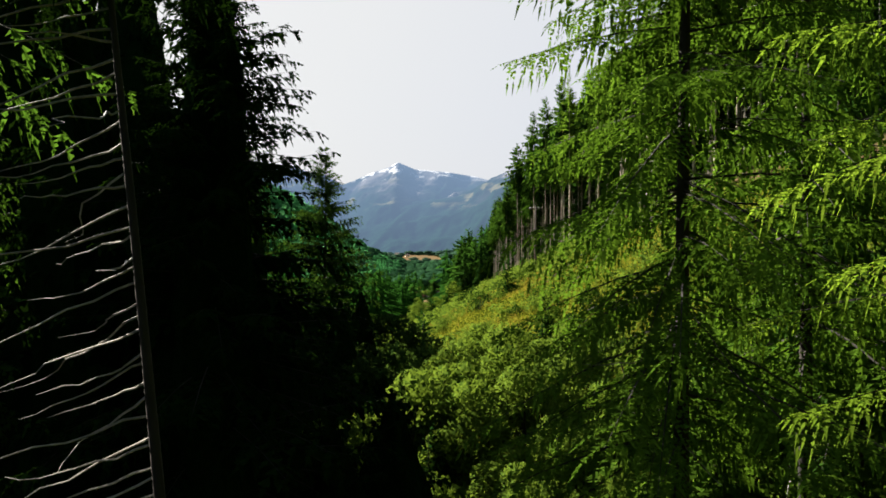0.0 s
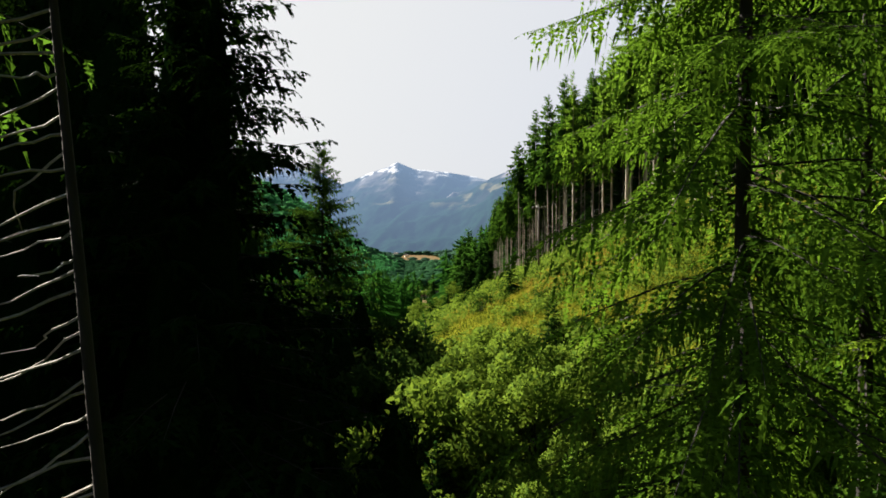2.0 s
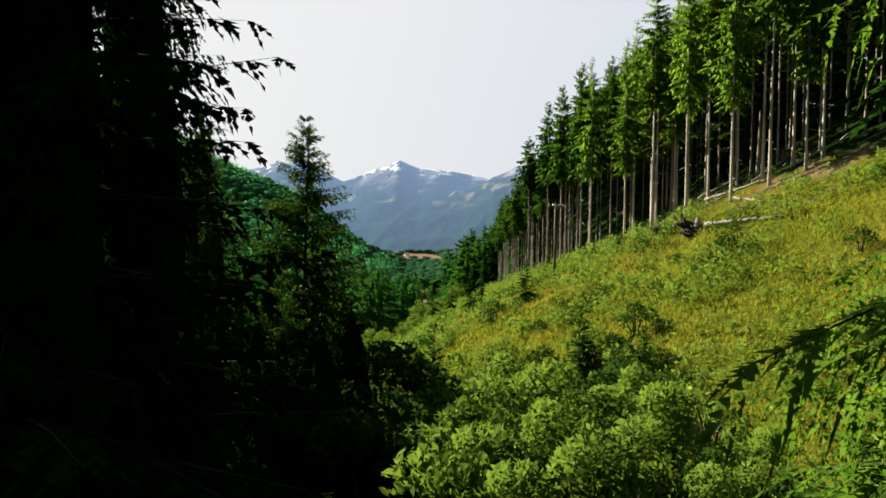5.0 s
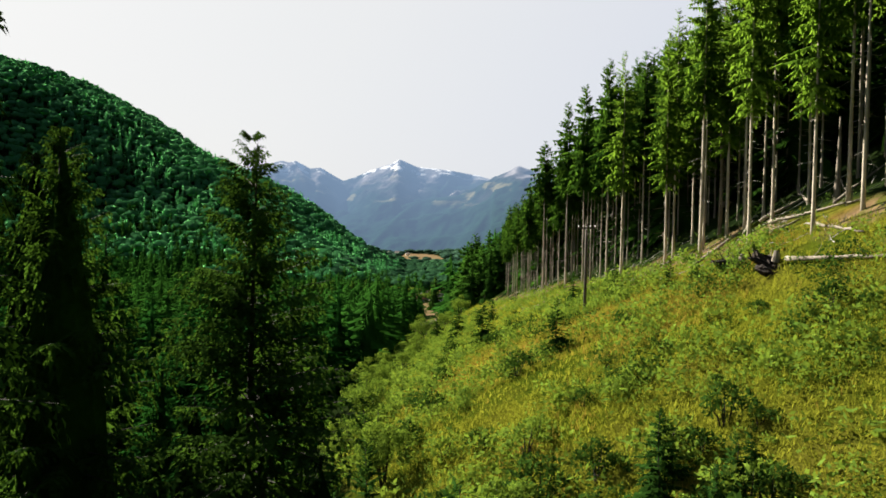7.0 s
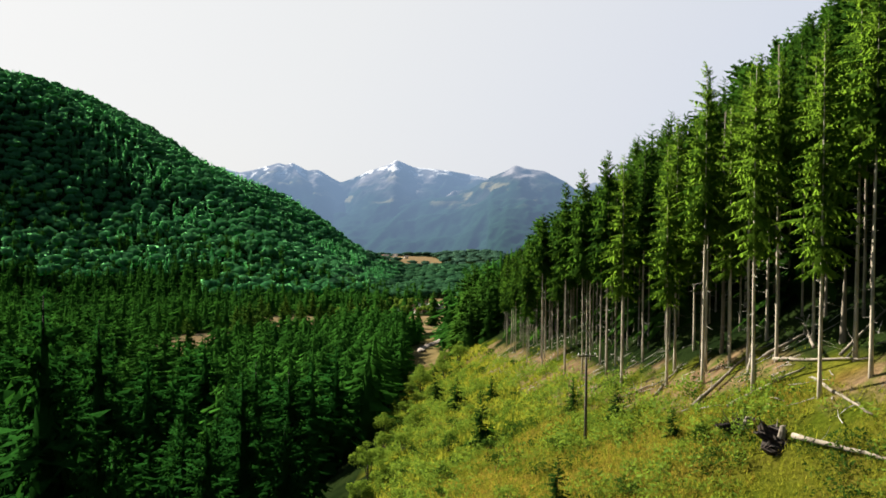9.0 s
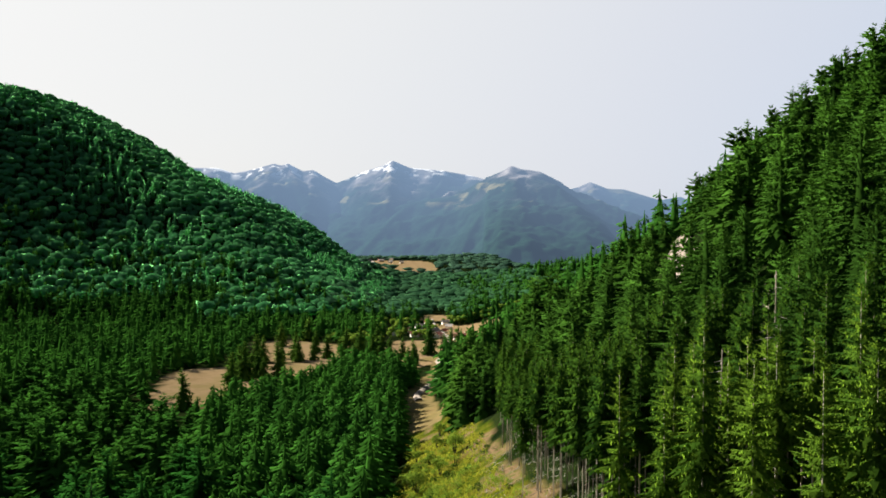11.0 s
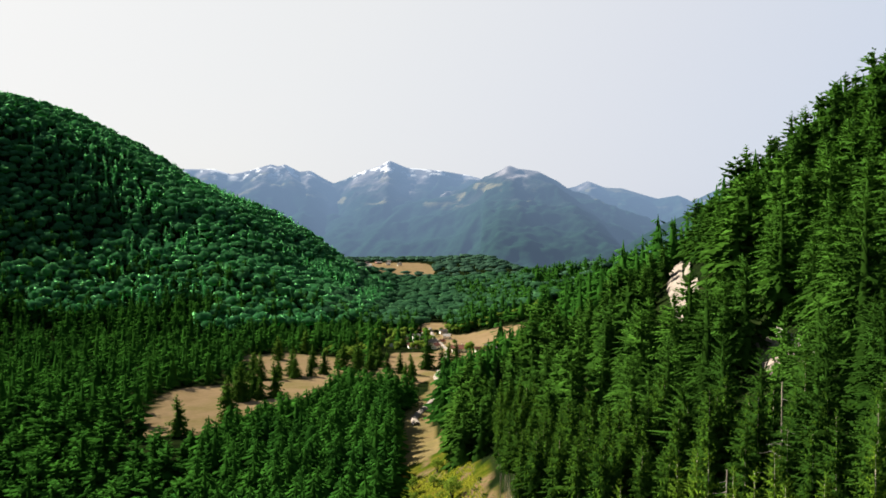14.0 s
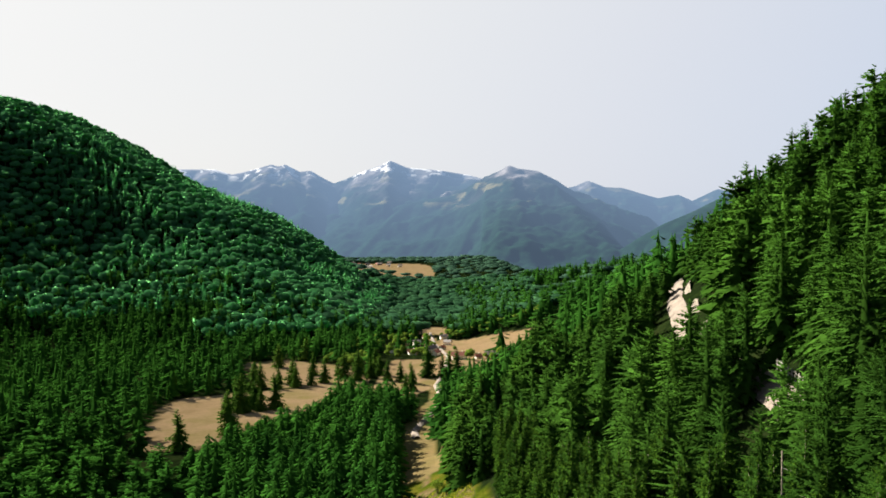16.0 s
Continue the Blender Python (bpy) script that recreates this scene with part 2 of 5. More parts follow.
def ground_material():
    """Forest floor, clearing, hay fields and tracks by the ground's own cover values."""
    m, tree, out = material("ground_cover")
    where = tree.nodes.new("ShaderNodeTexCoord").outputs["Object"]

    def cover(name):
        n = tree.nodes.new("ShaderNodeAttribute")
        n.attribute_name = name
        return n.outputs["Fac"]

    def noise_at(scale, detail=4.0):
        return node(tree, "ShaderNodeTexNoise", [("Vector", where)], Scale=scale, Detail=detail).outputs[0]

    floor = ramp(tree, noise_at(0.15), ((0.35, (0.0064, 0.0122, 0.0038)), (0.6, (0.0141, 0.0237, 0.0064)), (0.75, (0.0211, 0.0262, 0.0083))))
    meadow = ramp(tree, noise_at(0.12), ((0.30, (0.0237, 0.0499, 0.0045)), (0.46, (0.0518, 0.0710, 0.0064)), (0.62, (0.0992, 0.0973, 0.0134)), (0.78, (0.1088, 0.0736, 0.0192))))
    meadow = mixed(tree, 0.6, meadow, ramp(tree, noise_at(1.6), ((0.3, (0.45, 0.5, 0.45)), (0.7, (1.35, 1.3, 1.2)))), "MULTIPLY")
    litter = ramp(tree, noise_at(0.5), ((0.3, (0.085, 0.055, 0.030)), (0.5, (0.175, 0.118, 0.066)), (0.66, (0.075, 0.090, 0.020))))
    hay = ramp(tree, noise_at(0.03), ((0.3, (0.200, 0.142, 0.070)), (0.5, (0.262, 0.184, 0.102)), (0.7, (0.186, 0.150, 0.060))))
    hay = mixed(tree, 0.35, hay, ramp(tree, noise_at(0.4), ((0.3, (0.7, 0.7, 0.7)), (0.7, (1.2, 1.2, 1.2)))), "MULTIPLY")
    colour = mixed(tree, cover("meadow"), floor, meadow)
    colour = mixed(tree, cover("litter"), colour, litter)
    colour = mixed(tree, cover("field"), colour, hay)
    bumps = node(tree, "ShaderNodeBump", [("Height", noise_at(2.5))], Strength=0.6, Distance=0.3)
    face = node(tree, "ShaderNodeBsdfDiffuse", [("Color", colour), ("Normal", bumps.outputs[0])], Roughness=1.0)
    tree.links.new(face.outputs[0], out.inputs[0])
    return m


def mountain_material():
    """Far range: dark forested flanks, pale rock above, alpine pasture and snow patches, under painted blue haze."""
    m, tree, out = material("far_range")
    where = tree.nodes.new("ShaderNodeTexCoord").outputs["Object"]
    up = node(tree, "ShaderNodeSeparateXYZ", [("Vector", where)]).outputs[2]
    rough = node(tree, "ShaderNodeTexNoise", [("Vector", where)], Scale=0.006, Detail=8.0).outputs[0]
    fine = node(tree, "ShaderNodeTexNoise", [("Vector", where)], Scale=0.03, Detail=6.0).outputs[0]
    away = node(tree, "ShaderNodeSeparateXYZ", [("Vector", where)]).outputs[1]
    level = node(tree, "ShaderNodeMapRange", [("Value", up)], From_Min=-80.0, From_Max=450.0).outputs[0]
    shift = node(tree, "ShaderNodeMath", [(0, level), (1, rough)])
    lower = node(tree, "ShaderNodeMath", [(0, shift.outputs[0])])
    lower.operation, lower.inputs[1].default_value = "SUBTRACT", 0.5
    colour = ramp(tree, lower.outputs[0], ((0.10, (0.005, 0.016, 0.010)), (0.54, (0.006, 0.017, 0.011)), (0.72, (0.022, 0.027, 0.026)), (0.82, (0.105, 0.098, 0.105)), (0.94, (0.18, 0.17, 0.18))))
    colour = mixed(tree, 0.6, colour, ramp(tree, fine, ((0.3, (0.45, 0.47, 0.5)), (0.7, (1.5, 1.48, 1.42)))), "MULTIPLY")
    # alpine pasture below the summits, snow in the hollows of the far crest
    spots = node(tree, "ShaderNodeTexNoise", [("Vector", node(tree, "ShaderNodeMapping", [("Vector", where)], Scale=(1, 1, 2.2)).outputs[0])], Scale=0.0065, Detail=4.0).outputs[0]
    alp = ramp(tree, spots, ((0.56, (0, 0, 0)), (0.64, (0.8, 0.8, 0.8))))
    alp = mixed(tree, 1.0, alp, ramp(tree, level, ((0.42, (0, 0, 0)), (0.52, (1, 1, 1)), (0.84, (1, 1, 1)), (0.92, (0, 0, 0)))), "MULTIPLY")
    colour = mixed(tree, alp, colour, (0.11, 0.10, 0.055))
    patches = ramp(tree, node(tree, "ShaderNodeTexNoise", [("Vector", where)], Scale=0.016, Detail=5.0).outputs[0], ((0.53, (0, 0, 0)), (0.57, (1, 1, 1))))
    behind = ramp(tree, node(tree, "ShaderNodeMapRange", [("Value", away)], From_Min=4450.0, From_Max=4650.0).outputs[0], ((0.0, (0, 0, 0)), (1.0, (1, 1, 1))))
    high = mixed(tree, 1.0, behind, ramp(tree, level, ((0.76, (0, 0, 0)), (0.84, (1, 1, 1)))), "MULTIPLY")
    snow = mixed(tree, 1.0, patches, high, "MULTIPLY")
    colour = mixed(tree, snow, colour, (0.66, 0.66, 0.67))
    face = node(tree, "ShaderNodeBsdfDiffuse", [("Color", colour)])
    # haze painted on as blue emission, stronger with distance
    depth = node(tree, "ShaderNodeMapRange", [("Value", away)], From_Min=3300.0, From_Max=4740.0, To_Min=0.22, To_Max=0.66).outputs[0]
    haze_glow = node(tree, "ShaderNodeEmission", Color=(0.053, 0.079, 0.118, 1.0), Strength=1.0)
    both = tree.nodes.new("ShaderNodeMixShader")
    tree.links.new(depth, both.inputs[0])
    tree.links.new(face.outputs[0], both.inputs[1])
    tree.links.new(haze_glow.outputs[0], both.inputs[2])
    tree.links.new(both.outputs[0], out.inputs[0])
    return m


# ---------------------------------------------------------------- mesh tools
def mesh(name, verts, tris, mat, flat=True):
    """A mesh of triangles from arrays."""
    verts, tris = np.asarray(verts, np.float32).reshape(-1, 3), np.asarray(tris, np.int32).reshape(-1, 3)
    me = bpy.data.meshes.new(name)
    me.vertices.add(len(verts))
    me.vertices.foreach_set("co", verts.ravel())
    me.loops.add(tris.size)
    me.loops.foreach_set("vertex_index", tris.ravel())
    me.polygons.add(len(tris))
    me.polygons.foreach_set("loop_start", np.arange(0, tris.size, 3, dtype=np.int32))
    me.polygons.foreach_set("use_smooth", np.full(len(tris), not flat))
    me.materials.append(mat)
    me.update(calc_edges=True)
    me.validate()
    return me


def join(pieces):
    """One pair of arrays from several (verts, tris)."""
    verts, tris, n = [], [], 0
    for v, t in pieces:
        verts.append(np.asarray(v).reshape(-1, 3))
        tris.append(np.asarray(t).reshape(-1, 3) + n)
        n += len(verts[-1])
    return np.concatenate(verts), np.concatenate(tris)


def tube(points, radii, sides=6):
    """A closed tapering tube along points."""
    points = np.asarray(points, float)
    n = len(points)
    way = np.gradient(points, axis=0)
    way /= np.linalg.norm(way, axis=1)[:, None] + 1e-9
    aside = np.cross(way, (0.31, 0.22, 0.93) if abs(way[0][2]) < 0.7 else (1.0, 0.1, 0.0))
    aside /= np.linalg.norm(aside, axis=1)[:, None]
    other = np.cross(way, aside)
    a = np.linspace(0, 2 * np.pi, sides, endpoint=False)
    v = points[:, None] + np.asarray(radii, float)[:, None, None] * (np.cos(a)[None, :, None] * aside[:, None] + np.sin(a)[None, :, None] * other[:, None])
    v = np.concatenate([v.reshape(-1, 3), points[:1], points[-1:]])
    t = []
    for i in range(n - 1):
        for k in range(sides):
            p, q = i * sides + k, i * sides + (k + 1) % sides
            t += [(p, q, p + sides), (q, q + sides, p + sides)]
    for k in range(sides):
        t += [((k + 1) % sides, k, n * sides), ((n - 1) * sides + k, (n - 1) * sides + (k + 1) % sides, n * sides + 1)]
    return v, np.array(t)


def box(cx, cy, cz, sx, sy, sz):
    """A box by its centre and size."""
    v = np.array([(cx + i * sx / 2, cy + j * sy / 2, cz + k * sz / 2) for i in (-1, 1) for j in (-1, 1) for k in (-1, 1)])
    return v, np.array([(0, 1, 3), (0, 3, 2), (4, 6, 7), (4, 7, 5), (0, 4, 5), (0, 5, 1), (2, 3, 7), (2, 7, 6), (0, 2, 6), (0, 6, 4), (1, 5, 7), (1, 7, 3)])


def part(name, shape, mat, parent, label="", flat=True):
    """One mesh object under a thing or a part."""
    data = shape if isinstance(shape, bpy.types.Mesh) else mesh(name, shape[0], shape[1], mat, flat)
    ob = new(name, data)
    ob.parent = parent
    return tagged(ob, label)


def thing(name, label, category, group="", at=None):
    ob = tagged(new(name), label, category, group)
    if at is not None:
        ob.matrix_basis = at
    return ob


def stuff(name, shape, mat, label, category, flat=True):
    return tagged(new(name, mesh(name, shape[0], shape[1], mat, flat)), label, category, "", "stuff")


# ---------------------------------------------------------------- the ground
def lerp_table(v, table):
    """Piecewise linear profile through (position, value) pairs."""
    return np.interp(v, [a for a, b in table], [b for a, b in table])


def smooth(a, b, v):
    u = np.clip((v - a) / (b - a), 0, 1)
    return u * u * (3 - 2 * u)


# height of the bench along x = 0, of the valley floor to its left, and the steepness of the right flank, all along y
BENCH = ((-300, 15), (45, 15.5), (58, 16.3), (75, 18.8), (88, 20.2), (110, 18.8), (142, 15.6), (250, 7), (400, -11), (500, -23), (560, -27), (680, -31), (900, -39), (1200, -49), (1680, -50), (1850, -41), (2500, -42), (3000, -70), (3600, -78))
FLOOR = ((-300, -5), (250, -9), (476, -19), (600, -27), (680, -31), (900, -39), (1200, -49), (1680, -50), (1850, -41), (2500, -42), (3000, -70), (3600, -78))
STEEP = ((-300, 0.48), (60, 0.48), (100, 0.51), (200, 0.58), (350, 0.60), (515, 0.47), (900, 0.30), (1300, 0.14), (2200, 0.05), (3600, 0.02))


def waves(x, y, size, seed):
    """Cheap rolling unevenness, about -1 to 1."""
    a = seed * 1.7
    return (np.sin(x / size + 1.3 * np.sin(y / size * 0.7 + a) + a) + np.sin(y / size * 1.13 + 1.1 * np.sin(x / size * 0.8 - a) + 2.1 * a)
            + 0.5 * np.sin((x + y) / size * 2.3 + a) + 0.5 * np.sin((x - y) / size * 1.9 - 2 * a)) / 3


def height(x, y):
    """Height of the ground at x, y."""
    x, y = np.asarray(x, float), np.asarray(y, float)
    bench, floor, steep = lerp_table(y, BENCH), lerp_table(y, FLOOR), lerp_table(y, STEEP)
    foot = lerp_table(y, ((0, -40), (300, -40), (420, 0), (560, 28), (700, 55), (900, 20), (1300, 40)))
    # the right flank grows steeper uphill
    near = 0.5 * (1 + np.tanh((380 - y) / 60))
    up = near * (steep * x + lerp_table(y, ((60, 0.10), (150, 0.13), (300, 0.20), (420, 0.20))) * np.clip(x - 24, 0, 400)) + (1 - near) * steep * np.clip(x - foot, 0, 1e4)
    right = bench + np.where(x < 0, 0.55 * near * x, up)
    left_drop = 0.08 * np.clip(-12 - x, 0, 400) * smooth(450, 250, y)
    z = np.maximum(right - left_drop, floor)
    blend = np.clip((right - left_drop - floor + 4) / 8, 0, 1)
    z = np.where(np.abs(right - left_drop - floor) < 4, floor + 8 * blend * blend / 2, z)
    # the wooded hill on the left
    d = np.clip(-72 - x, 0, 4000)
    d = np.maximum(d + 9 * waves(x, y, 60, 2) * smooth(0, 80, d), 0)
    rise = lerp_table(d, ((0, 0), (50, 27), (105, 62), (160, 106), (225, 145), (270, 163), (350, 196), (455, 260), (550, 310), (640, 330), (1200, 470), (2600, 640)))
    front = smooth(770 - 0.12 * d, 1260 + 0.06 * d, y)
    back = 1 - smooth(1380, 2150, y)
    z = z + np.maximum(rise, 0) * front * back
    z = z + 12 * np.exp(-((x + 205) / 90) ** 2 - ((y - 985) / 75) ** 2) - 7 * np.exp(-((x + 400) / 110) ** 2 - ((y - 1060) / 90) ** 2)
    # low wooded rises in the middle distance
    z = z + 9 * np.exp(-((x - 45) / 85) ** 2 - ((y - 1560) / 150) ** 2)
    ridge = lerp_table(x, ((84, 0), (96, 3), (115, 20), (141, 36), (258, 54), (365, 67), (454, 88), (600, 150), (2600, 420)))
    z = np.maximum(z, floor + ridge * np.exp(-((y - 1300) / 260) ** 2))
    z = z + 16 * np.exp(-((x - 90) / 110) ** 2 - ((y - 2720) / 180) ** 2) - 48 * smooth(150, 310, x) * smooth(1700, 2000, y)
    z = z - 34 * smooth(-40, 120, x) * smooth(2600, 3300, y) - 110 * smooth(3420, 4400, y)
    # unevenness
    far = smooth(150, 700, np.hypot(x, y))
    wild = smooth(30, 90, np.abs(x + 20)) * far
    z = z + 0.35 * waves(x, y, 5, 1) * (1 - far) + 3.0 * waves(x, y, 45, 3) * wild * smooth(10, 60, z - floor)
    return z


def inside(x, y, corners):
    """Whether points lie in a polygon."""
    x, y = np.asarray(x, float), np.asarray(y, float)
    hit = np.zeros(x.shape, bool)
    for (x0, y0), (x1, y1) in zip(corners, corners[1:] + corners[:1]):
        with np.errstate(divide="ignore", invalid="ignore"):
            hit ^= ((y0 > y) != (y1 > y)) & (x < (x1 - x0) * (y - y0) / (y1 - y0 + 1e-12) + x0)
    return hit


FIELDS = (
    ((-152, 440), (-140, 406), (-116, 406), (-104, 445), (-92, 478), (-76, 510), (-68, 560), (-72, 600), (-105, 590), (-135, 578), (-172, 548)),
    ((-172, 728), (-135, 748), (-80, 706), (-54, 640), (-52, 588), (-88, 598), (-130, 596), (-140, 640)),
    ((-48, 586), (-17, 552), (2, 620), (42, 690), (50, 775), (15, 785), (-5, 738), (-40, 738)),
    ((-2, 832), (10, 800), (55, 768), (92, 742), (112, 790), (62, 864), (3, 897)),
    ((-24, 955), (12, 935), (12, 1020), (-24, 1035)),
    ((-330, 1900), (-200, 1860), (-110, 1880), (-8, 1865), (-2, 2150), (-30, 2420), (-110, 2540), (-290, 2560), (-380, 2400)),
)
TRACK = ((-6, 300), (-9, 368), (-13, 433), (-4, 505), (0, 545), (-3, 600), (6, 700), (8, 790), (-8, 900), (-10, 990))
ROAD = ((-11, 418), (-13, 436), (-9, 460), (-4, 490), (0, 515), (2, 545), (-2, 600), (6, 680), (9, 760), (-4, 860), (-9, 960))


def track_x(y):
    return lerp_table(y, [(b, a) for a, b in TRACK])


def edge_right(y):
    """Where the standing trees begin on the right of the clearing."""
    return lerp_table(y, ((0, 30), (60, 37), (84, 30), (100, 25.5), (120, 21), (145, 18), (200, 12.5), (280, 9), (292, -2), (330, -3)))


def edge_left(y):
    # up to y 86 this is a shadow's edge, painted with dark floor colour
    return lerp_table(y, ((0, 2.5), (44, 1.8), (50, 0.6), (61, -1.0), (77, -5.0), (86, -9.8), (140, -13), (220, -15), (280, -11), (330, -9)))


def field_at(x, y):
    hit = np.zeros(np.shape(x), bool)
    for corners in FIELDS:
        hit |= inside(x, y, corners)
    return hit


def clearing_at(x, y):
    return (y < 335) & (y > -60) & (x < edge_right(y)) & (x > edge_left(y))


def track_at(x, y):
    return (y > 280) & (y < 1000) & (np.abs(x - track_x(y)) < np.where(y < 520, 8.5, 5.5))


def graded(stops):
    """Positions from (from, to, step) runs."""
    return np.unique(np.concatenate([np.arange(a, b, s) for a, b, s in stops] + [[stops[-1][1]]]))


def build_ground():
    xs = graded(((-2600, -700, 60), (-700, -250, 18), (-250, -60, 6), (-60, 60, 2.2), (60, 200, 6), (200, 700, 20), (700, 2600, 70)))
    ys = graded(((-250, 0, 20), (0, 200, 2.2), (200, 420, 4), (420, 1000, 6), (1000, 1700, 20), (1700, 3600, 50), (3600, 4900, 100)))
    gx, gy = np.meshgrid(xs, ys)
    gz = height(gx, gy)
    n, k = len(ys), len(xs)
    i = (np.arange(n - 1)[:, None] * k + np.arange(k - 1)[None]).ravel()
    tris = np.concatenate([np.stack([i, i + 1, i + k + 1], 1), np.stack([i, i + k + 1, i + k], 1)])
    me = mesh("ground", np.stack([gx, gy, gz], -1), tris, ground_material(), False)
    x, y = gx.ravel(), gy.ravel()
    jx, jy = x + 2.5 * waves(x, y, 9, 4), y + 2.5 * waves(x, y, 9, 5)
    litter = clearing_at(jx, jy) & (jx > edge_right(jy) - 4) & (jy > 70) | (~clearing_at(jx, jy) & (jx > 0) & (jx < edge_right(jy) + 3.5) & (jy > 60) & (jy < 260))
    values = {"meadow": clearing_at(jx, jy) | clearing_at(jx - 3, jy) | track_at(x, y) | ((x > 0) & (x < 34) & (y < 84)), "litter": litter & (waves(x, y, 4, 6) > -0.05), "field": np.maximum(field_at(jx, jy), 0.6 * (track_at(x, y) & (y > 335)))}
    for name, v in values.items():
        me.attributes.new(name, "FLOAT", "POINT").data.foreach_set("value", np.asarray(v, np.float32))
    return tagged(new("ground", me), "rough valley ground with grass, forest floor and dry hay fields", "ground", "", "structure")


build_ground()


def ribbon(line, width, lift, step=3.0):
    """A strip that lies on the ground along a line."""
    line = np.array(line, float)
    run = np.concatenate([[0], np.cumsum(np.linalg.norm(np.diff(line, axis=0), axis=1))])
    s = np.arange(0, run[-1], step)
    p = np.stack([np.interp(s, run, line[:, 0]), np.interp(s, run, line[:, 1])], 1)
    way = np.gradient(p, axis=0)
    way /= np.linalg.norm(way, axis=1)[:, None]
    aside = np.stack([way[:, 1], -way[:, 0]], 1)
    rows = []
    for f in (-1, -0.4, 0.4, 1):
        q = p + aside * width / 2 * f
        rows.append(np.stack([q[:, 0], q[:, 1], height(q[:, 0], q[:, 1]) + (lift if abs(f) < 1 else -0.4)], 1))
    v = np.stack(rows, 1)
    n = len(s)
    i = (np.arange(n - 1)[:, None] * 4 + np.arange(3)[None]).ravel()
    return v.reshape(-1, 3), np.concatenate([np.stack([i, i + 1, i + 5], 1), np.stack([i, i + 5, i + 4], 1)])


HILL_ROAD = ((63, 165), (66, 187), (67.5, 200), (69, 235), (73, 272), (79, 296), (84, 318), (91, 340), (104, 372))
tagged(new("road", mesh("road", *ribbon(HILL_ROAD, 7.0, 0.6, 2.0), GRAVEL, False)), "pale gravel forest road cut into the steep slope", "road", "", "structure")
road = ribbon(ROAD, 4.6, 1.2)
tagged(new("road", mesh("road", *road, GRAVEL, False)), "pale gravel road winding between dry fields", "road", "", "structure")


# ---------------------------------------------------------------- far mountains
RANGES = (  # crest line (x, y, height), fall per metre, spacing and depth of the side spurs
    (((-2300, 4740, 400), (-1700, 4720, 385), (-1495, 4720, 403), (-1297, 4720, 401), (-1198, 4720, 370), (-1099, 4720, 390), (-966, 4720, 428), (-925, 4720, 416), (-883, 4720, 428), (-801, 4720, 384), (-735, 4720, 390),
      (-604, 4730, 316), (-437, 4720, 380), (-320, 4720, 420), (-271, 4720, 447), (-172, 4720, 404), (27, 4720, 386), (192, 4720, 359), (420, 4740, 300)), 0.62, 95, 26),
    (((-890, 4700, 410), (-800, 4520, 330), (-700, 4330, 170), (-610, 4160, 10)), 0.62, 60, 14),
    (((-1297, 4700, 395), (-1230, 4480, 280), (-1100, 4250, 110)), 0.55, 60, 16),
    (((-275, 4710, 440), (-330, 4580, 330), (-430, 4430, 190), (-480, 4300, 80)), 0.60, 55, 16),
    (((27, 4710, 384), (10, 4560, 300), (-60, 4420, 215)), 0.60, 55, 14),
    (((-760, 4240, -20), (-680, 4250, 33), (-515, 4250, 113), (-156, 4260, 185), (83, 4270, 228), (263, 4270, 322), (350, 4255, 362), (382, 4250, 384), (440, 4250, 364), (532, 4260, 356), (651, 4290, 299), (771, 4320, 218), (981, 4340, 48), (1131, 4360, -93)), 0.50, 85, 16),
    (((382, 4245, 378), (330, 4080, 285), (235, 3900, 165), (150, 3740, 50), (90, 3560, -70)), 0.46, 70, 12),
    (((532, 4255, 350), (600, 4080, 255), (660, 3900, 130), (690, 3720, 0), (700, 3600, -80)), 0.48, 65, 12),
    (((83, 4265, 224), (30, 4060, 135), (-20, 3860, 20), (-50, 3720, -60)), 0.44, 60, 11),
    (((-156, 4255, 182), (-240, 4060, 100), (-330, 3860, -10), (-370, 3740, -70)), 0.44, 60, 11),
    (((-450, 4250, 125), (-540, 4060, 30), (-590, 3900, -60)), 0.44, 60, 10),
    (((640, 4740, 250), (829, 4750, 296), (896, 4750, 325), (996, 4750, 288), (1097, 4750, 281), (1315, 4750, 219), (1433, 4750, 238), (1517, 4750, 201), (1668, 4750, 270), (1768, 4750, 250), (2300, 4760, 300)), 0.58, 80, 20),
    (((1097, 4740, 278), (1080, 4560, 190), (1000, 4380, 70)), 0.52, 55, 13),
    (((1433, 4740, 234), (1400, 4520, 150), (1330, 4300, 30)), 0.52, 55, 13),
    (((690, 3350, -80), (829, 3350, 5), (946, 3350, 73), (1062, 3350, 118), (1201, 3350, 188), (1456, 3360, 290), (1900, 3400, 420)), 0.42, 60, 10),
)


def crest(gx, gy, line):
    """For each place the distance from a crest line, its height there and the run along it."""
    best, top, run, done = np.full(gx.shape, 1e9), np.zeros(gx.shape), np.zeros(gx.shape), 0.0
    for (x0, y0, z0), (x1, y1, z1) in zip(line, line[1:]):
        long = math.hypot(x1 - x0, y1 - y0)
        u = np.clip(((gx - x0) * (x1 - x0) + (gy - y0) * (y1 - y0)) / long ** 2, 0, 1)
        d = np.hypot(gx - x0 - u * (x1 - x0), gy - y0 - u * (y1 - y0))
        near = d < best
        best, top, run = np.where(near, d, best), np.where(near, z0 + u * (z1 - z0), top), np.where(near, done + u * long, run)
        done += long
    return best, top, run


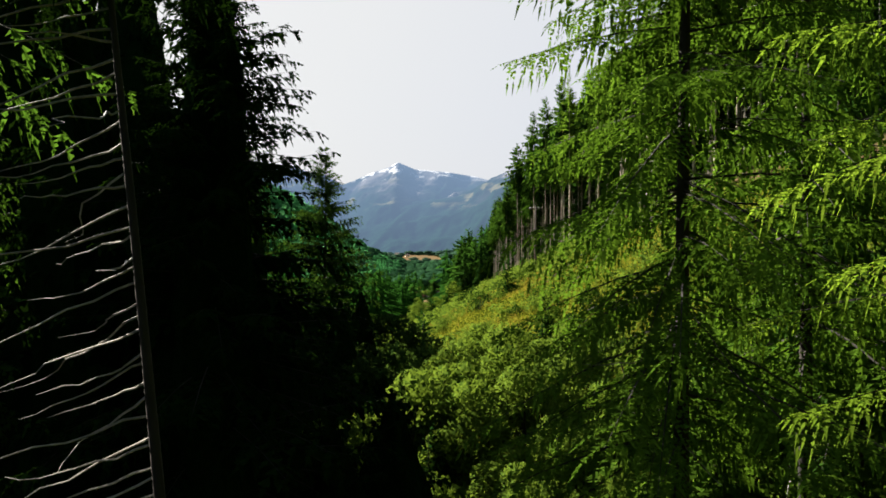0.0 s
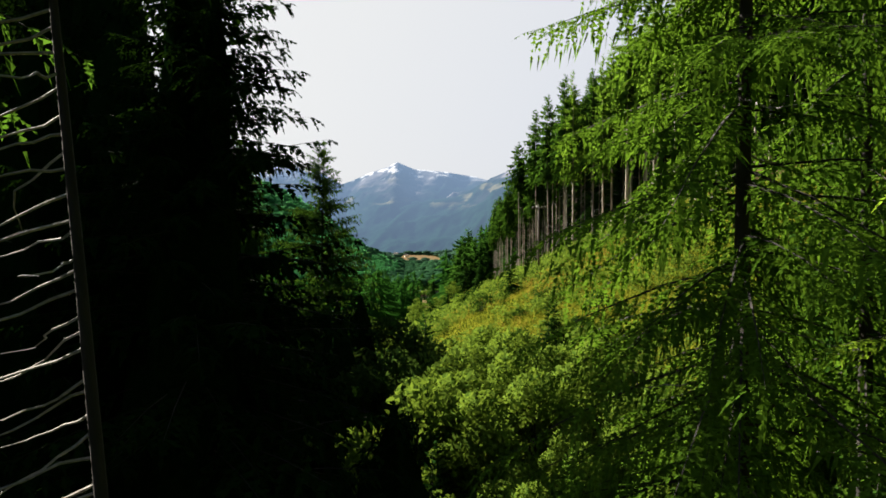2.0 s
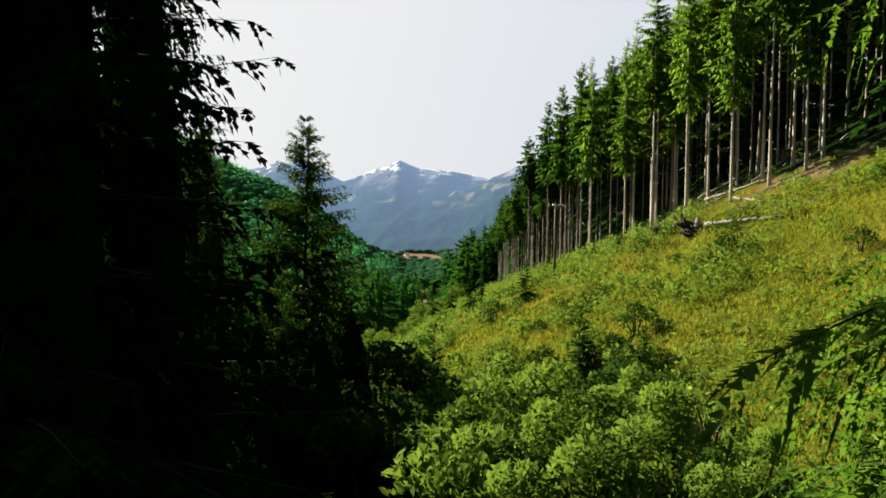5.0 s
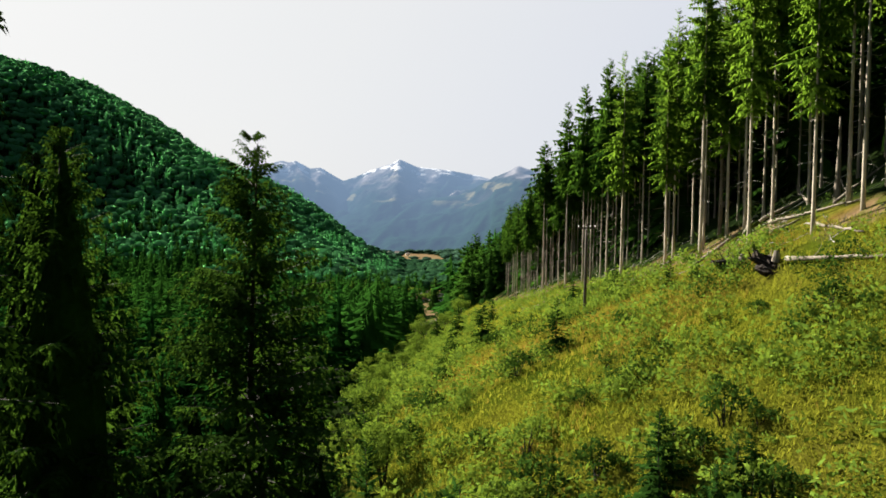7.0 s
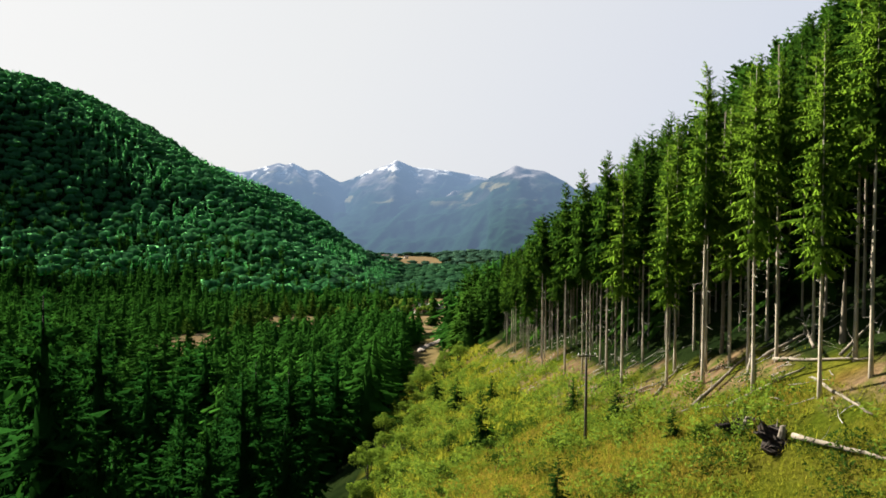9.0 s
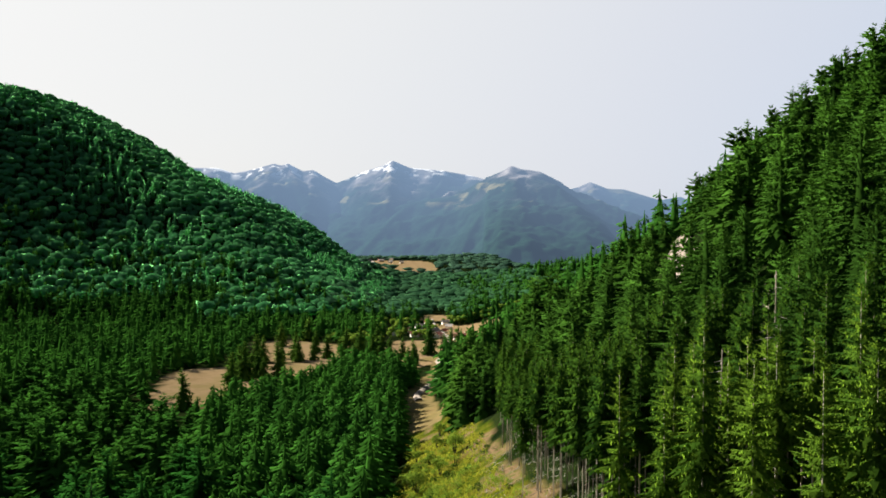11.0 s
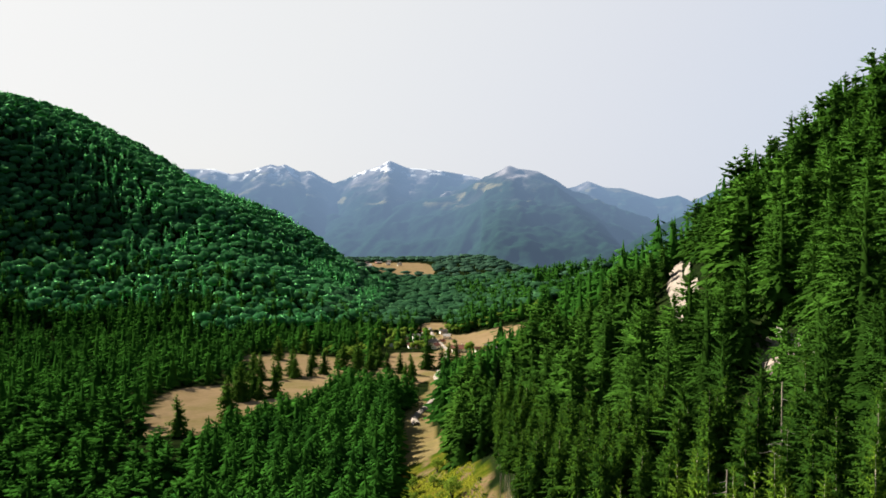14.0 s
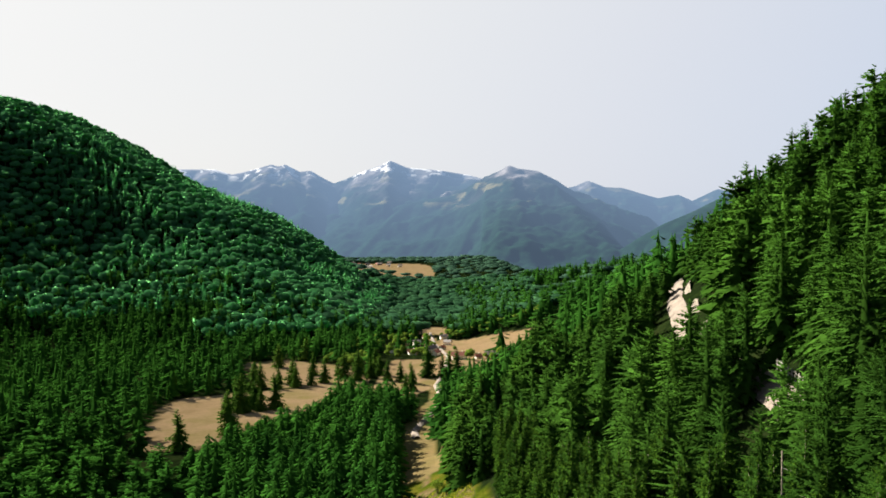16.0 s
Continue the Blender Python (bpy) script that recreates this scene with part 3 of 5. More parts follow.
def build_mountains():
    xs, ys = np.arange(-2300, 2301, 12.0), np.arange(3040, 4861, 12.0)
    gx, gy = np.meshgrid(xs, ys)
    flat = list(zip(gx.ravel(), gy.ravel()))
    fold = np.array([noise.fractal(Vector((x * 0.006, y * 0.006, 3.0)), 0.8, 2.1, 6) for x, y in flat]).reshape(gx.shape)
    ridge = np.array([noise.ridged_multi_fractal(Vector((x * 0.0045, y * 0.0045, 7.0)), 0.9, 2.1, 5, 1.0, 2.0) for x, y in flat]).reshape(gx.shape)
    ridge = (ridge - ridge.mean()) / (ridge.std() + 1e-9)
    warp = np.array([noise.noise(Vector((x * 0.005, y * 0.005, 11.0))) for x, y in flat]).reshape(gx.shape)
    gz = np.full(gx.shape, -160.0)
    for i, (line, fall, gap, deep) in enumerate(RANGES):
        d, top, run = crest(gx, gy, line)
        free = np.clip(d / 130, 0.05, 1)
        spur = deep * (np.abs(np.sin(run / gap + 1.3 * warp + i)) - 0.5) * np.clip(d / 60, 0, 1)
        gz = np.maximum(gz, top - fall * d * (1 - 0.12 * np.clip(d / 400, 0, 1)) + spur + (12 * fold + 9 * ridge) * free)
    n, k = gx.shape
    i = (np.arange(n - 1)[:, None] * k + np.arange(k - 1)[None]).ravel()
    tris = np.concatenate([np.stack([i, i + 1, i + k + 1], 1), np.stack([i, i + k + 1, i + k], 1)])
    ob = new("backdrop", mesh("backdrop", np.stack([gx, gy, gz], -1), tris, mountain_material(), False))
    return tagged(ob, "far blue mountain range with snow patches under a pale sky", "mountains", "", "structure")


build_mountains()


# ---------------------------------------------------------------- trees
def sprays(rng, start, way, length, stations, spread, hang, sag, lean=0.5, slim=0.75):
    """Triangles of needle sprays along drooping boughs: start, way (unit), length per bough."""
    n = len(start)
    flat_way = way * (1, 1, 0)
    aside = np.cross(way, (0, 0, 1.0))
    aside /= np.linalg.norm(aside, axis=1)[:, None] + 1e-9
    s = (np.arange(stations) + 0.5) / stations
    step = slim / stations

    def along(u):
        return start[:, None] + length[:, None, None] * (way[:, None] * u[..., None] - np.array((0, 0, 1.0)) * (sag[:, None] * u ** 2)[..., None])

    u = s[None] + rng.uniform(-0.3, 0.3, (n, stations)) / stations
    a, b = along(np.clip(u - step, 0.02, 1)), along(np.clip(u + step, 0, 1.02))
    mid = along(u)
    wide = length[:, None] * spread * (1.05 - u) ** 0.6 * rng.uniform(0.55, 1.2, (n, stations))
    tips = []
    for side in (-1, 1):
        tips.append(mid + wide[..., None] * (side * aside[:, None] + lean * flat_way[:, None]) + wide[..., None] * rng.uniform(-0.25, 0.25, (n, stations, 3))
                    - np.array((0, 0, 1.0)) * (wide * hang * rng.uniform(0.3, 1.0, (n, stations)))[..., None])
    if hang > 0:
        tips.append(mid + wide[..., None] * rng.uniform(-0.25, 0.25, (n, stations, 3)) - np.array((0, 0, 1.0)) * (wide * (0.5 + hang) * rng.uniform(0.5, 1.3, (n, stations)))[..., None])
    v = np.concatenate([np.stack([a, b, t], 2).reshape(-1, 3) for t in tips])
    end, before = along(np.full((n, 1), 1.14))[:, 0], along(np.full((n, 1), 0.8))[:, 0]
    w = (length * spread * 0.35)[:, None]
    v = np.concatenate([v, np.stack([before - aside * w, before + aside * w, end], 1).reshape(-1, 3)])
    return v, np.arange(len(v)).reshape(-1, 3)


def outward(v, rise):
    """Soft normals for foliage round a stem: away from the axis and somewhat up."""
    n = np.array(v, float)
    n[:, 2] = rise(n)
    n /= np.linalg.norm(n, axis=1)[:, None] + 1e-9
    return n


def face_outward(v, t, n):
    """Triangles turned so that they face the way of their soft normals."""
    g = np.cross(v[t[:, 1]] - v[t[:, 0]], v[t[:, 2]] - v[t[:, 0]])
    back = (g * n[t].mean(1)).sum(1) < 0
    t = t.copy()
    t[back] = t[back][:, ::-1]
    g[back] *= -1
    g /= np.linalg.norm(g, axis=1)[:, None] + 1e-9
    return t, g


def soft_kind(kind, rise=lambda n: 0.5 * np.hypot(n[:, 0], n[:, 1]) + 0.02, own=0.35):
    """A foliage shape with its triangles turned outward and a soft normal for each vertex."""
    v, t = kind
    n = outward(v, rise)
    t, g = face_outward(v, t, n)
    sums = np.zeros_like(v)
    for k in range(3):
        np.add.at(sums, t[:, k], g)
    n = n + own * sums / (np.linalg.norm(sums, axis=1)[:, None] + 1e-9)
    return v, t, n / (np.linalg.norm(n, axis=1)[:, None] + 1e-9)


def soften(ob, normals):
    ob.data.polygons.foreach_set("use_smooth", np.ones(len(ob.data.polygons), bool))
    ob.data.normals_split_custom_set_from_vertices(normals.astype(np.float32))


def boughs(rng, h, low, radius, whorls, per, bottom=0.55, thin=0.0, taper=0.8, dip=14):
    """Bough starts, ways and lengths for a spruce crown."""
    t = np.repeat((np.arange(whorls) + 0.3) / whorls, per)
    t = np.clip(t + rng.uniform(-0.6, 0.6, len(t)) / whorls, 0, 0.985)
    if thin:
        t = t[rng.random(len(t)) > thin]
    a = rng.uniform(0, 2 * np.pi, len(t))
    length = radius * np.minimum(1, bottom + 2.2 * t) * (1.0 - t) ** taper * rng.uniform(0.6, 1.2, len(t)) + 0.02 * h * (1 - t) + 0.12
    rise = np.tan(np.radians(-dip + (34 + dip) * t ** 1.5 + rng.uniform(-13, 13, len(t))))
    way = np.stack([np.cos(a), np.sin(a), rise], 1)
    way /= np.linalg.norm(way, axis=1)[:, None]
    start = np.stack([0 * t, 0 * t, low + (h - low) * t], 1)
    return start, way, length, 0.22 - 0.18 * t


def trunk(rng, h, r, sides=7, bend=0.15):
    z = np.linspace(-1.2, h, 9)
    u = np.clip(z / h, 0, 1)
    p = np.stack([bend * np.sin(u * 3 + rng.uniform(0, 6)) * u, bend * np.sin(u * 2.3 + rng.uniform(0, 6)) * u, z], 1)
    return tube(p, r * (1.0 - 0.93 * u) + 0.35 * r * np.clip(1 - z / 1.2, 0, 1) * (z < 1.2), sides)


def dead_branch(rng, z, a, length, r=0.025, droop=0.35, rings=7, sides=4):
    """A bare crooked branch."""
    s = np.linspace(0, 1, rings)
    turn = a + np.cumsum(rng.uniform(-0.16, 0.16, rings))
    rise = -droop * s + 0.25 * droop * s ** 3 + np.cumsum(rng.uniform(-0.03, 0.03, rings))
    return tube(np.stack([s * length * np.cos(turn), s * length * np.sin(turn), z + length * rise], 1), r * (1.05 - 0.9 * s), sides)


def spruce(name, label, seed, h, radius, low, whorls, per, stations, spread, hang, bark=None, needles=None, stubs=0, thin=0.0, group="", bottom=0.55, girth=0.013, taper=0.8, core=0.0):
    """A spruce as a thing: trunk with stubs, and a crown of drooping boughs."""
    rng = np.random.default_rng(seed)
    ob = thing(name, label, "tree", group)
    stem = part("trunk", trunk(rng, h * 0.97, girth * h), bark or BARK, ob, "", False)
    if stubs:
        pieces = [dead_branch(rng, z, rng.uniform(0, 6.28), rng.uniform(0.5, 1.9), 0.03, 0.25, 4, 3) for z in rng.uniform(0.12 * h, low + 3, stubs)]
        tagged(part("deadwood", join(pieces), DEAD, stem, "bare grey dead branches"), "", "", "", "stuff")
    start, way, length, sag = boughs(rng, h, low, radius, whorls, per, bottom, thin, taper)
    leafage = [sprays(rng, start, way, length, stations, spread, hang, sag, 0.5, 0.5)]
    if core:
        leafage.append(tube(np.array([(0, 0, low), (0, 0, low + 0.12 * h), (0, 0, 0.95 * h)]), [0.3, radius * core, 0.03], 7))
    v, t, n = soft_kind(join(leafage), own=0.8)
    soften(part("crown", (v, t), needles or NEEDLE, ob), n)
    return ob


def fine_spruce(label, seed, at, h, radius, low, whorls, per, stations=13, twig=0.20, fat=(3, 0.36, 0.42), needles=None, dead=0, dead_top=0.5, dead_len=3.0, bottom=0.55, fan=None, thin=0.0, taper=0.78, hull=0.0, curtain=1.35, girth=0.0095, longest=3.0):
    """A spruce close by: boughs, twigs hanging from them and needle sprays on the twigs; hull: reach of an added dark
    shell that shuts light out of the crown.
    """
    rng = np.random.default_rng(seed)
    ob = thing("spruce_tree", label, "tree", "tall spruces beside the flight", at)
    stem = part("trunk", trunk(rng, h * 0.98, girth * h, 10), BARK, ob, "", False)
    start, way, length, sag = boughs(rng, h, low, radius, whorls, per, bottom, thin, taper)
    pieces = []
    for p, w, l, g in zip(start, way, length, sag):
        s = np.linspace(0, 1, 4)
        pieces.append(tube(p + l * (w * s[:, None] - np.array((0, 0, 1.0)) * (g * s ** 2)[:, None]), (0.006 + 0.006 * l) * (1.05 - 0.95 * s), 3))
    tagged(part("branchwork", join(pieces), BARK, stem), "", "", "", "stuff")
    n = len(start)
    s = np.clip(((np.arange(stations) + 0.7) / stations) ** 0.8 + rng.uniform(-0.03, 0.03, (n, stations)), 0.08, 1)
    at_bough = start[:, None] + length[:, None, None] * (way[:, None] * s[..., None] - np.array((0, 0, 1.0)) * (sag[:, None] * s ** 2)[..., None])
    aside = np.cross(way, (0, 0, 1.0))
    aside /= np.linalg.norm(aside, axis=1)[:, None] + 1e-9
    starts, ways, lens = [], [], []
    for side, down in ((-1, 0.45), (1, 0.45), (0, curtain)):
        w = side * aside[:, None] + way[:, None] * rng.uniform(0.3, 0.9, (n, stations, 1)) + rng.uniform(-0.25, 0.25, (n, stations, 3)) - np.array((0, 0, 1.0)) * down
        ways.append((w / np.linalg.norm(w, axis=2)[..., None]).reshape(-1, 3))
        starts.append(at_bough.reshape(-1, 3))
        lens.append(((0.05 + 0.12 * np.minimum(1, length[:, None]) + twig * length[:, None] * (1.1 - 0.75 * s)) * rng.uniform(0.5, 1.25, (n, stations)) * (1.0 if side else curtain)).ravel())
    starts, ways, lens = np.concatenate(starts), np.concatenate(ways), np.concatenate(lens)
    lens = np.minimum(lens, longest * rng.uniform(0.6, 1.15, len(lens)))
    leafage = [sprays(rng, starts, ways, lens, *fat[:2], 0.25, np.full(len(lens), 0.25), 0.9, fat[2])]
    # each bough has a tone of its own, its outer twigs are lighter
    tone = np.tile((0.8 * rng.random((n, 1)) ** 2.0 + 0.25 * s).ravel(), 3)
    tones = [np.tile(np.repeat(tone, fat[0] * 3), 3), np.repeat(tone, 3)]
    # added inner shell in the darkest tone, stops light leaking through the crown
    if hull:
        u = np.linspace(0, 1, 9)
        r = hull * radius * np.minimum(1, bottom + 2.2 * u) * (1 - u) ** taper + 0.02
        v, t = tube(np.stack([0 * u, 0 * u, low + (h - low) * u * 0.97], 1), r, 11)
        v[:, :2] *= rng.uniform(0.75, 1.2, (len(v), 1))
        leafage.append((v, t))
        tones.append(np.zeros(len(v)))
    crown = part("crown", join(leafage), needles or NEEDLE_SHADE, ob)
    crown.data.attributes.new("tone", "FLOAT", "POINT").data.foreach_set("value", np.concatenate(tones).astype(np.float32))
    for k in range(dead):
        z = low * 0.15 + (h * dead_top - low * 0.15) * (k + 0.5) / dead
        a = rng.uniform(0, 6.28) if fan is None else fan + rng.normal(0, 0.55)
        part("dead_branch", dead_branch(rng, z, a, dead_len * rng.uniform(0.45, 1.15), 0.022, rng.uniform(0.15, 0.5), 9), DEAD, ob, "bare grey dead branch")
    return ob


def ground_pose(x, y, turn=0.0, size=1.0, sink=0.1):
    return Matrix.LocRotScale((x, y, float(height(x, y)) - sink), Euler((0, 0, turn)), (size, size, size))


def standing(x, y, h_top):
    """Height a tree needs at x, y for its top to reach a level."""
    return h_top - float(height(x, y))


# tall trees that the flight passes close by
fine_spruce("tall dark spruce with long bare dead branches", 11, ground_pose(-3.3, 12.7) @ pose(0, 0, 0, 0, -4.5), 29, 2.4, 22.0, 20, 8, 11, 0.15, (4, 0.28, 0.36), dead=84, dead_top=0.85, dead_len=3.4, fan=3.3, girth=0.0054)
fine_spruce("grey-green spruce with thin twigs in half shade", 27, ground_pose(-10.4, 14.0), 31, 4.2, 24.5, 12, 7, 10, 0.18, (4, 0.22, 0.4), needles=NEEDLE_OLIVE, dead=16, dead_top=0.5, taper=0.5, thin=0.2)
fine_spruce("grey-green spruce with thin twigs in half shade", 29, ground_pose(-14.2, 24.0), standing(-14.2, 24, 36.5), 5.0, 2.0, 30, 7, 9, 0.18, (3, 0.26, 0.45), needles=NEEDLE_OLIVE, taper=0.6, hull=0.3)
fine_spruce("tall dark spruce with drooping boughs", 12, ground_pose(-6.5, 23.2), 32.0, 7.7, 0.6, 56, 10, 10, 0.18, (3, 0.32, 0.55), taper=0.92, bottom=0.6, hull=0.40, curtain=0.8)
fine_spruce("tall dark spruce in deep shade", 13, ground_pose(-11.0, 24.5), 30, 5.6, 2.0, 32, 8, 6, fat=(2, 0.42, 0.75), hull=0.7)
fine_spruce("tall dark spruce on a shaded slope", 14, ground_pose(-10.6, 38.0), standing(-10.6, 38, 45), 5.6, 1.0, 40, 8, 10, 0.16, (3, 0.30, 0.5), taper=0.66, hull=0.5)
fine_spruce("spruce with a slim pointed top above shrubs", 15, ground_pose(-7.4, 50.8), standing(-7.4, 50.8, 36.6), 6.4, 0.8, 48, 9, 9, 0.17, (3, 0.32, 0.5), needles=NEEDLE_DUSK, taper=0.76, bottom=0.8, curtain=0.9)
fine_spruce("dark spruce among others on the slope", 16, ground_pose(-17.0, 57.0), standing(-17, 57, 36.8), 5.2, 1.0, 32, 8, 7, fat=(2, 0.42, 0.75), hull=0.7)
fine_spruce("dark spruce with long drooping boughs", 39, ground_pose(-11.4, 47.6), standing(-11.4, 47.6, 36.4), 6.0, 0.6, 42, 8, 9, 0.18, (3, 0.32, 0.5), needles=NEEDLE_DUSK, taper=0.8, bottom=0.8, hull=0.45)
# dark filler spruces, added to stand in for deep shade here
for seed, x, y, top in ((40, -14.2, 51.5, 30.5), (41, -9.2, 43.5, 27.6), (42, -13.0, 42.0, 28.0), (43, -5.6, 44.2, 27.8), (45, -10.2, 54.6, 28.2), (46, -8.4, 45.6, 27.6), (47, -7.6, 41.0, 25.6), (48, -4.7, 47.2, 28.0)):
    fine_spruce("young dark spruce added to fill deep shade", seed, ground_pose(x, y), standing(x, y, top), 3.8, 0.3, 15, 8, 5, fat=(2, 0.42, 0.75), hull=0.7)
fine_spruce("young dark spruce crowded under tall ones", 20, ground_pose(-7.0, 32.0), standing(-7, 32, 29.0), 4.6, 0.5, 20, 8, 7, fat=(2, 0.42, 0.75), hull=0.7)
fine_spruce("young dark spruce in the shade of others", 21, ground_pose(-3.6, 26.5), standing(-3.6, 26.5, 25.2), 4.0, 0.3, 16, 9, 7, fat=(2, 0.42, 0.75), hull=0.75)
# added in front of sunlit foliage to stand in for shade
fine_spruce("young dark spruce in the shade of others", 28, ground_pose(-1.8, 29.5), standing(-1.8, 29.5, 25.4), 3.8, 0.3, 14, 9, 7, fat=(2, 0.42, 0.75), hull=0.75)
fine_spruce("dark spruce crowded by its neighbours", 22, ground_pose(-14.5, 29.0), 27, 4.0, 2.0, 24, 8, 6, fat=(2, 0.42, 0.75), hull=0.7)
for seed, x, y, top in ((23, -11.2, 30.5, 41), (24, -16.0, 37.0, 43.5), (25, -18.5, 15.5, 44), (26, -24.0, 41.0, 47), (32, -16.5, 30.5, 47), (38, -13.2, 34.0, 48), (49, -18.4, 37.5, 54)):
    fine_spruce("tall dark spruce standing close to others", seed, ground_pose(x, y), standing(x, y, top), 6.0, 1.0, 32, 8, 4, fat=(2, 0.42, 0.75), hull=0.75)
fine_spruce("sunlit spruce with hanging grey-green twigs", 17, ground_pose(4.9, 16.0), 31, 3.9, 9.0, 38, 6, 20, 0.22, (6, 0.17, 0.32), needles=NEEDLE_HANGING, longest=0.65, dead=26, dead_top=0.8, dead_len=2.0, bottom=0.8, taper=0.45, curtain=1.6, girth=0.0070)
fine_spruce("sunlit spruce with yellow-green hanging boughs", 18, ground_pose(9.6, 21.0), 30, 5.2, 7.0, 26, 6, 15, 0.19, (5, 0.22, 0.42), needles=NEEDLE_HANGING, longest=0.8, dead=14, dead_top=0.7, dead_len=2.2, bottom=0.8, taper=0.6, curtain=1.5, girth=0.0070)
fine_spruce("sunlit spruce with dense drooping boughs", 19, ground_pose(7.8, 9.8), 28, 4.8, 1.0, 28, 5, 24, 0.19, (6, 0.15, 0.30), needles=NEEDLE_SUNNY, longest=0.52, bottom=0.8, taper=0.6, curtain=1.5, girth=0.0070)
for seed, x, y, top in ((35, 13.2, 26.5, 39), (36, 17.0, 21.5, 42), (37, 14.8, 31.5, 36)):
    fine_spruce("tall green spruce behind the sunlit ones", seed, ground_pose(x, y), standing(x, y, top), 4.4, 1.0, 28, 7, 7, 0.2, (3, 0.30, 0.55), needles=NEEDLE_OLIVE, taper=0.6)
# a pair of dark spruces where the clearing narrows
fine_spruce("dark conical spruce at the end of the clearing", 33, ground_pose(20.0, 305.0), standing(20, 305, 38.5), 5.0, 0.5, 22, 8, 5, 0.2, (2, 0.5, 0.8), hull=0.6, taper=0.8)
fine_spruce("dark conical spruce at the end of the clearing", 34, ground_pose(25.5, 309.0), standing(25.5, 309, 40.0), 5.0, 0.5, 22, 8, 5, 0.2, (2, 0.5, 0.8), hull=0.6, taper=0.8)


def scatter(rng, x0, x1, y0, y1, gap, keep):
    """Jittered grid of places for which keep(x, y) holds."""
    gx, gy = np.meshgrid(np.arange(x0, x1, gap), np.arange(y0, y1, gap))
    x = (gx + rng.uniform(-0.42, 0.42, gx.shape) * gap).ravel()
    y = (gy + rng.uniform(-0.42, 0.42, gy.shape) * gap).ravel()
    ok = keep(x, y)
    return x[ok], y[ok]


def plant(kinds, places, rng, sizes, scale=lambda x, y: 1.0):
    """Copies of the kinds at the places; the kinds themselves take the first ones."""
    for k, (x, y) in enumerate(places):
        m = ground_pose(x, y, rng.uniform(0, 6.28), rng.uniform(*sizes) * scale(x, y))
        if k < len(kinds):
            kinds[k].matrix_basis = m
        else:
            copy_thing(kinds[k % len(kinds)], m)


# the stand on the right: tall bare stems with crowns high up
rng = np.random.default_rng(5)
STAND = [(26.8, 89.2), (25.0, 97.4), (24.0, 107.5), (35.5, 99.5), (29.9, 87.8), (20.0, 134.0), (18.3, 142.4), (22.0, 113.0), (19.4, 122.5), (33.5, 91.0), (28.5, 101.0), (17.0, 150.0), (15.2, 163.0), (14.0, 176.0), (27.4, 121.0), (29.8, 124.2), (31.2, 117.0), (26.2, 126.8), (28.6, 113.2), (30.6, 108.4), (25.3, 110.6), (26.4, 115.4), (24.2, 117.6), (27.3, 104.6)]
sx, sy = scatter(rng, 8, 78, 70, 260, 3.9, lambda x, y: (x > edge_right(y) + 2.0) & (x < edge_right(y) + np.where(y < 140, 19, 13)) & (y > 84 - 0.5 * (x - 30)) & (np.hypot(x - 32.3, y - 96.7) > 3))
STAND += [(a, b) for a, b in zip(sx, sy) if min((a - c) ** 2 + (b - d) ** 2 for c, d in STAND[:24]) > 7]
STAND = STAND[:240]
STEM_LABEL = "tall slender spruce with bare stem and high green crown"
taller = lambda x, y: float(lerp_table(y, ((84, 0.97), (96, 0.95), (118, 0.95), (132, 0.93), (148, 0.91), (158, 0.84), (175, 0.80), (200, 0.75))) + 0.07 * smooth(125, 155, y) * (1 - smooth(176, 190, y)) * smooth(4, 8, x - edge_right(y)))
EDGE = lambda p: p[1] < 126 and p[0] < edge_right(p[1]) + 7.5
# the edge row takes lighter needles and the sunlit bark colour
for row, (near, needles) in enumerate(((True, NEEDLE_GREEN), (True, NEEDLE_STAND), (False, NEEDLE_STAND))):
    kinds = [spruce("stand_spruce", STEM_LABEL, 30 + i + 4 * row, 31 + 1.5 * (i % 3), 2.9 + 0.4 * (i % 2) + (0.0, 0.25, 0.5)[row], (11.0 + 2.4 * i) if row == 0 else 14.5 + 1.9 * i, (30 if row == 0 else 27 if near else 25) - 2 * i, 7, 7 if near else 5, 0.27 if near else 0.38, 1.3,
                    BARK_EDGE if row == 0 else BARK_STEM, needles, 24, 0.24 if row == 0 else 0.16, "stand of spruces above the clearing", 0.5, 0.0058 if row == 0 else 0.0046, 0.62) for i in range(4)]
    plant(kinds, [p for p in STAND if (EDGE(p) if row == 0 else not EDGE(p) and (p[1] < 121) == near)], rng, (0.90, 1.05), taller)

# the dark plantation on the left slope and in the valley, nearest part
NEAR_LEFT = lambda x, y: ~clearing_at(x + 3, y) & (x < -11) & (x > -0.66 * y - 12) & (y > 82) & (y < 158)
rng = np.random.default_rng(6)
lx, ly = scatter(rng, -150, -10, 55, 160, 9.6, NEAR_LEFT)
order = np.argsort(ly + 0.25 * np.abs(lx))[:150]
kinds = [spruce("plantation_spruce", "dark green conical spruce in a dense plantation", 50 + i, 20 + 2 * i, 5.8 + 0.3 * i, 1.0, 25, 8, 5, 0.42, 0.7, BARK, NEEDLE_MID, 0, 0.05, "dark plantation spruces", 0.7, taper=0.72, core=0.22) for i in range(4)]
for k, (x, y) in enumerate(zip(lx[order], ly[order])):
    tall = float(lerp_table(y, ((82, 31), (100, 29.5), (120, 27), (160, 24)))) - float(height(x, y)) - rng.uniform(0.5, 8)
    m = ground_pose(x, y, rng.uniform(0, 6.28), max(tall, 9) / (20 + 2 * (k % 4)))
    if k < 4:
        kinds[k].matrix_basis = m
    else:
        copy_thing(kinds[k % 4], m)

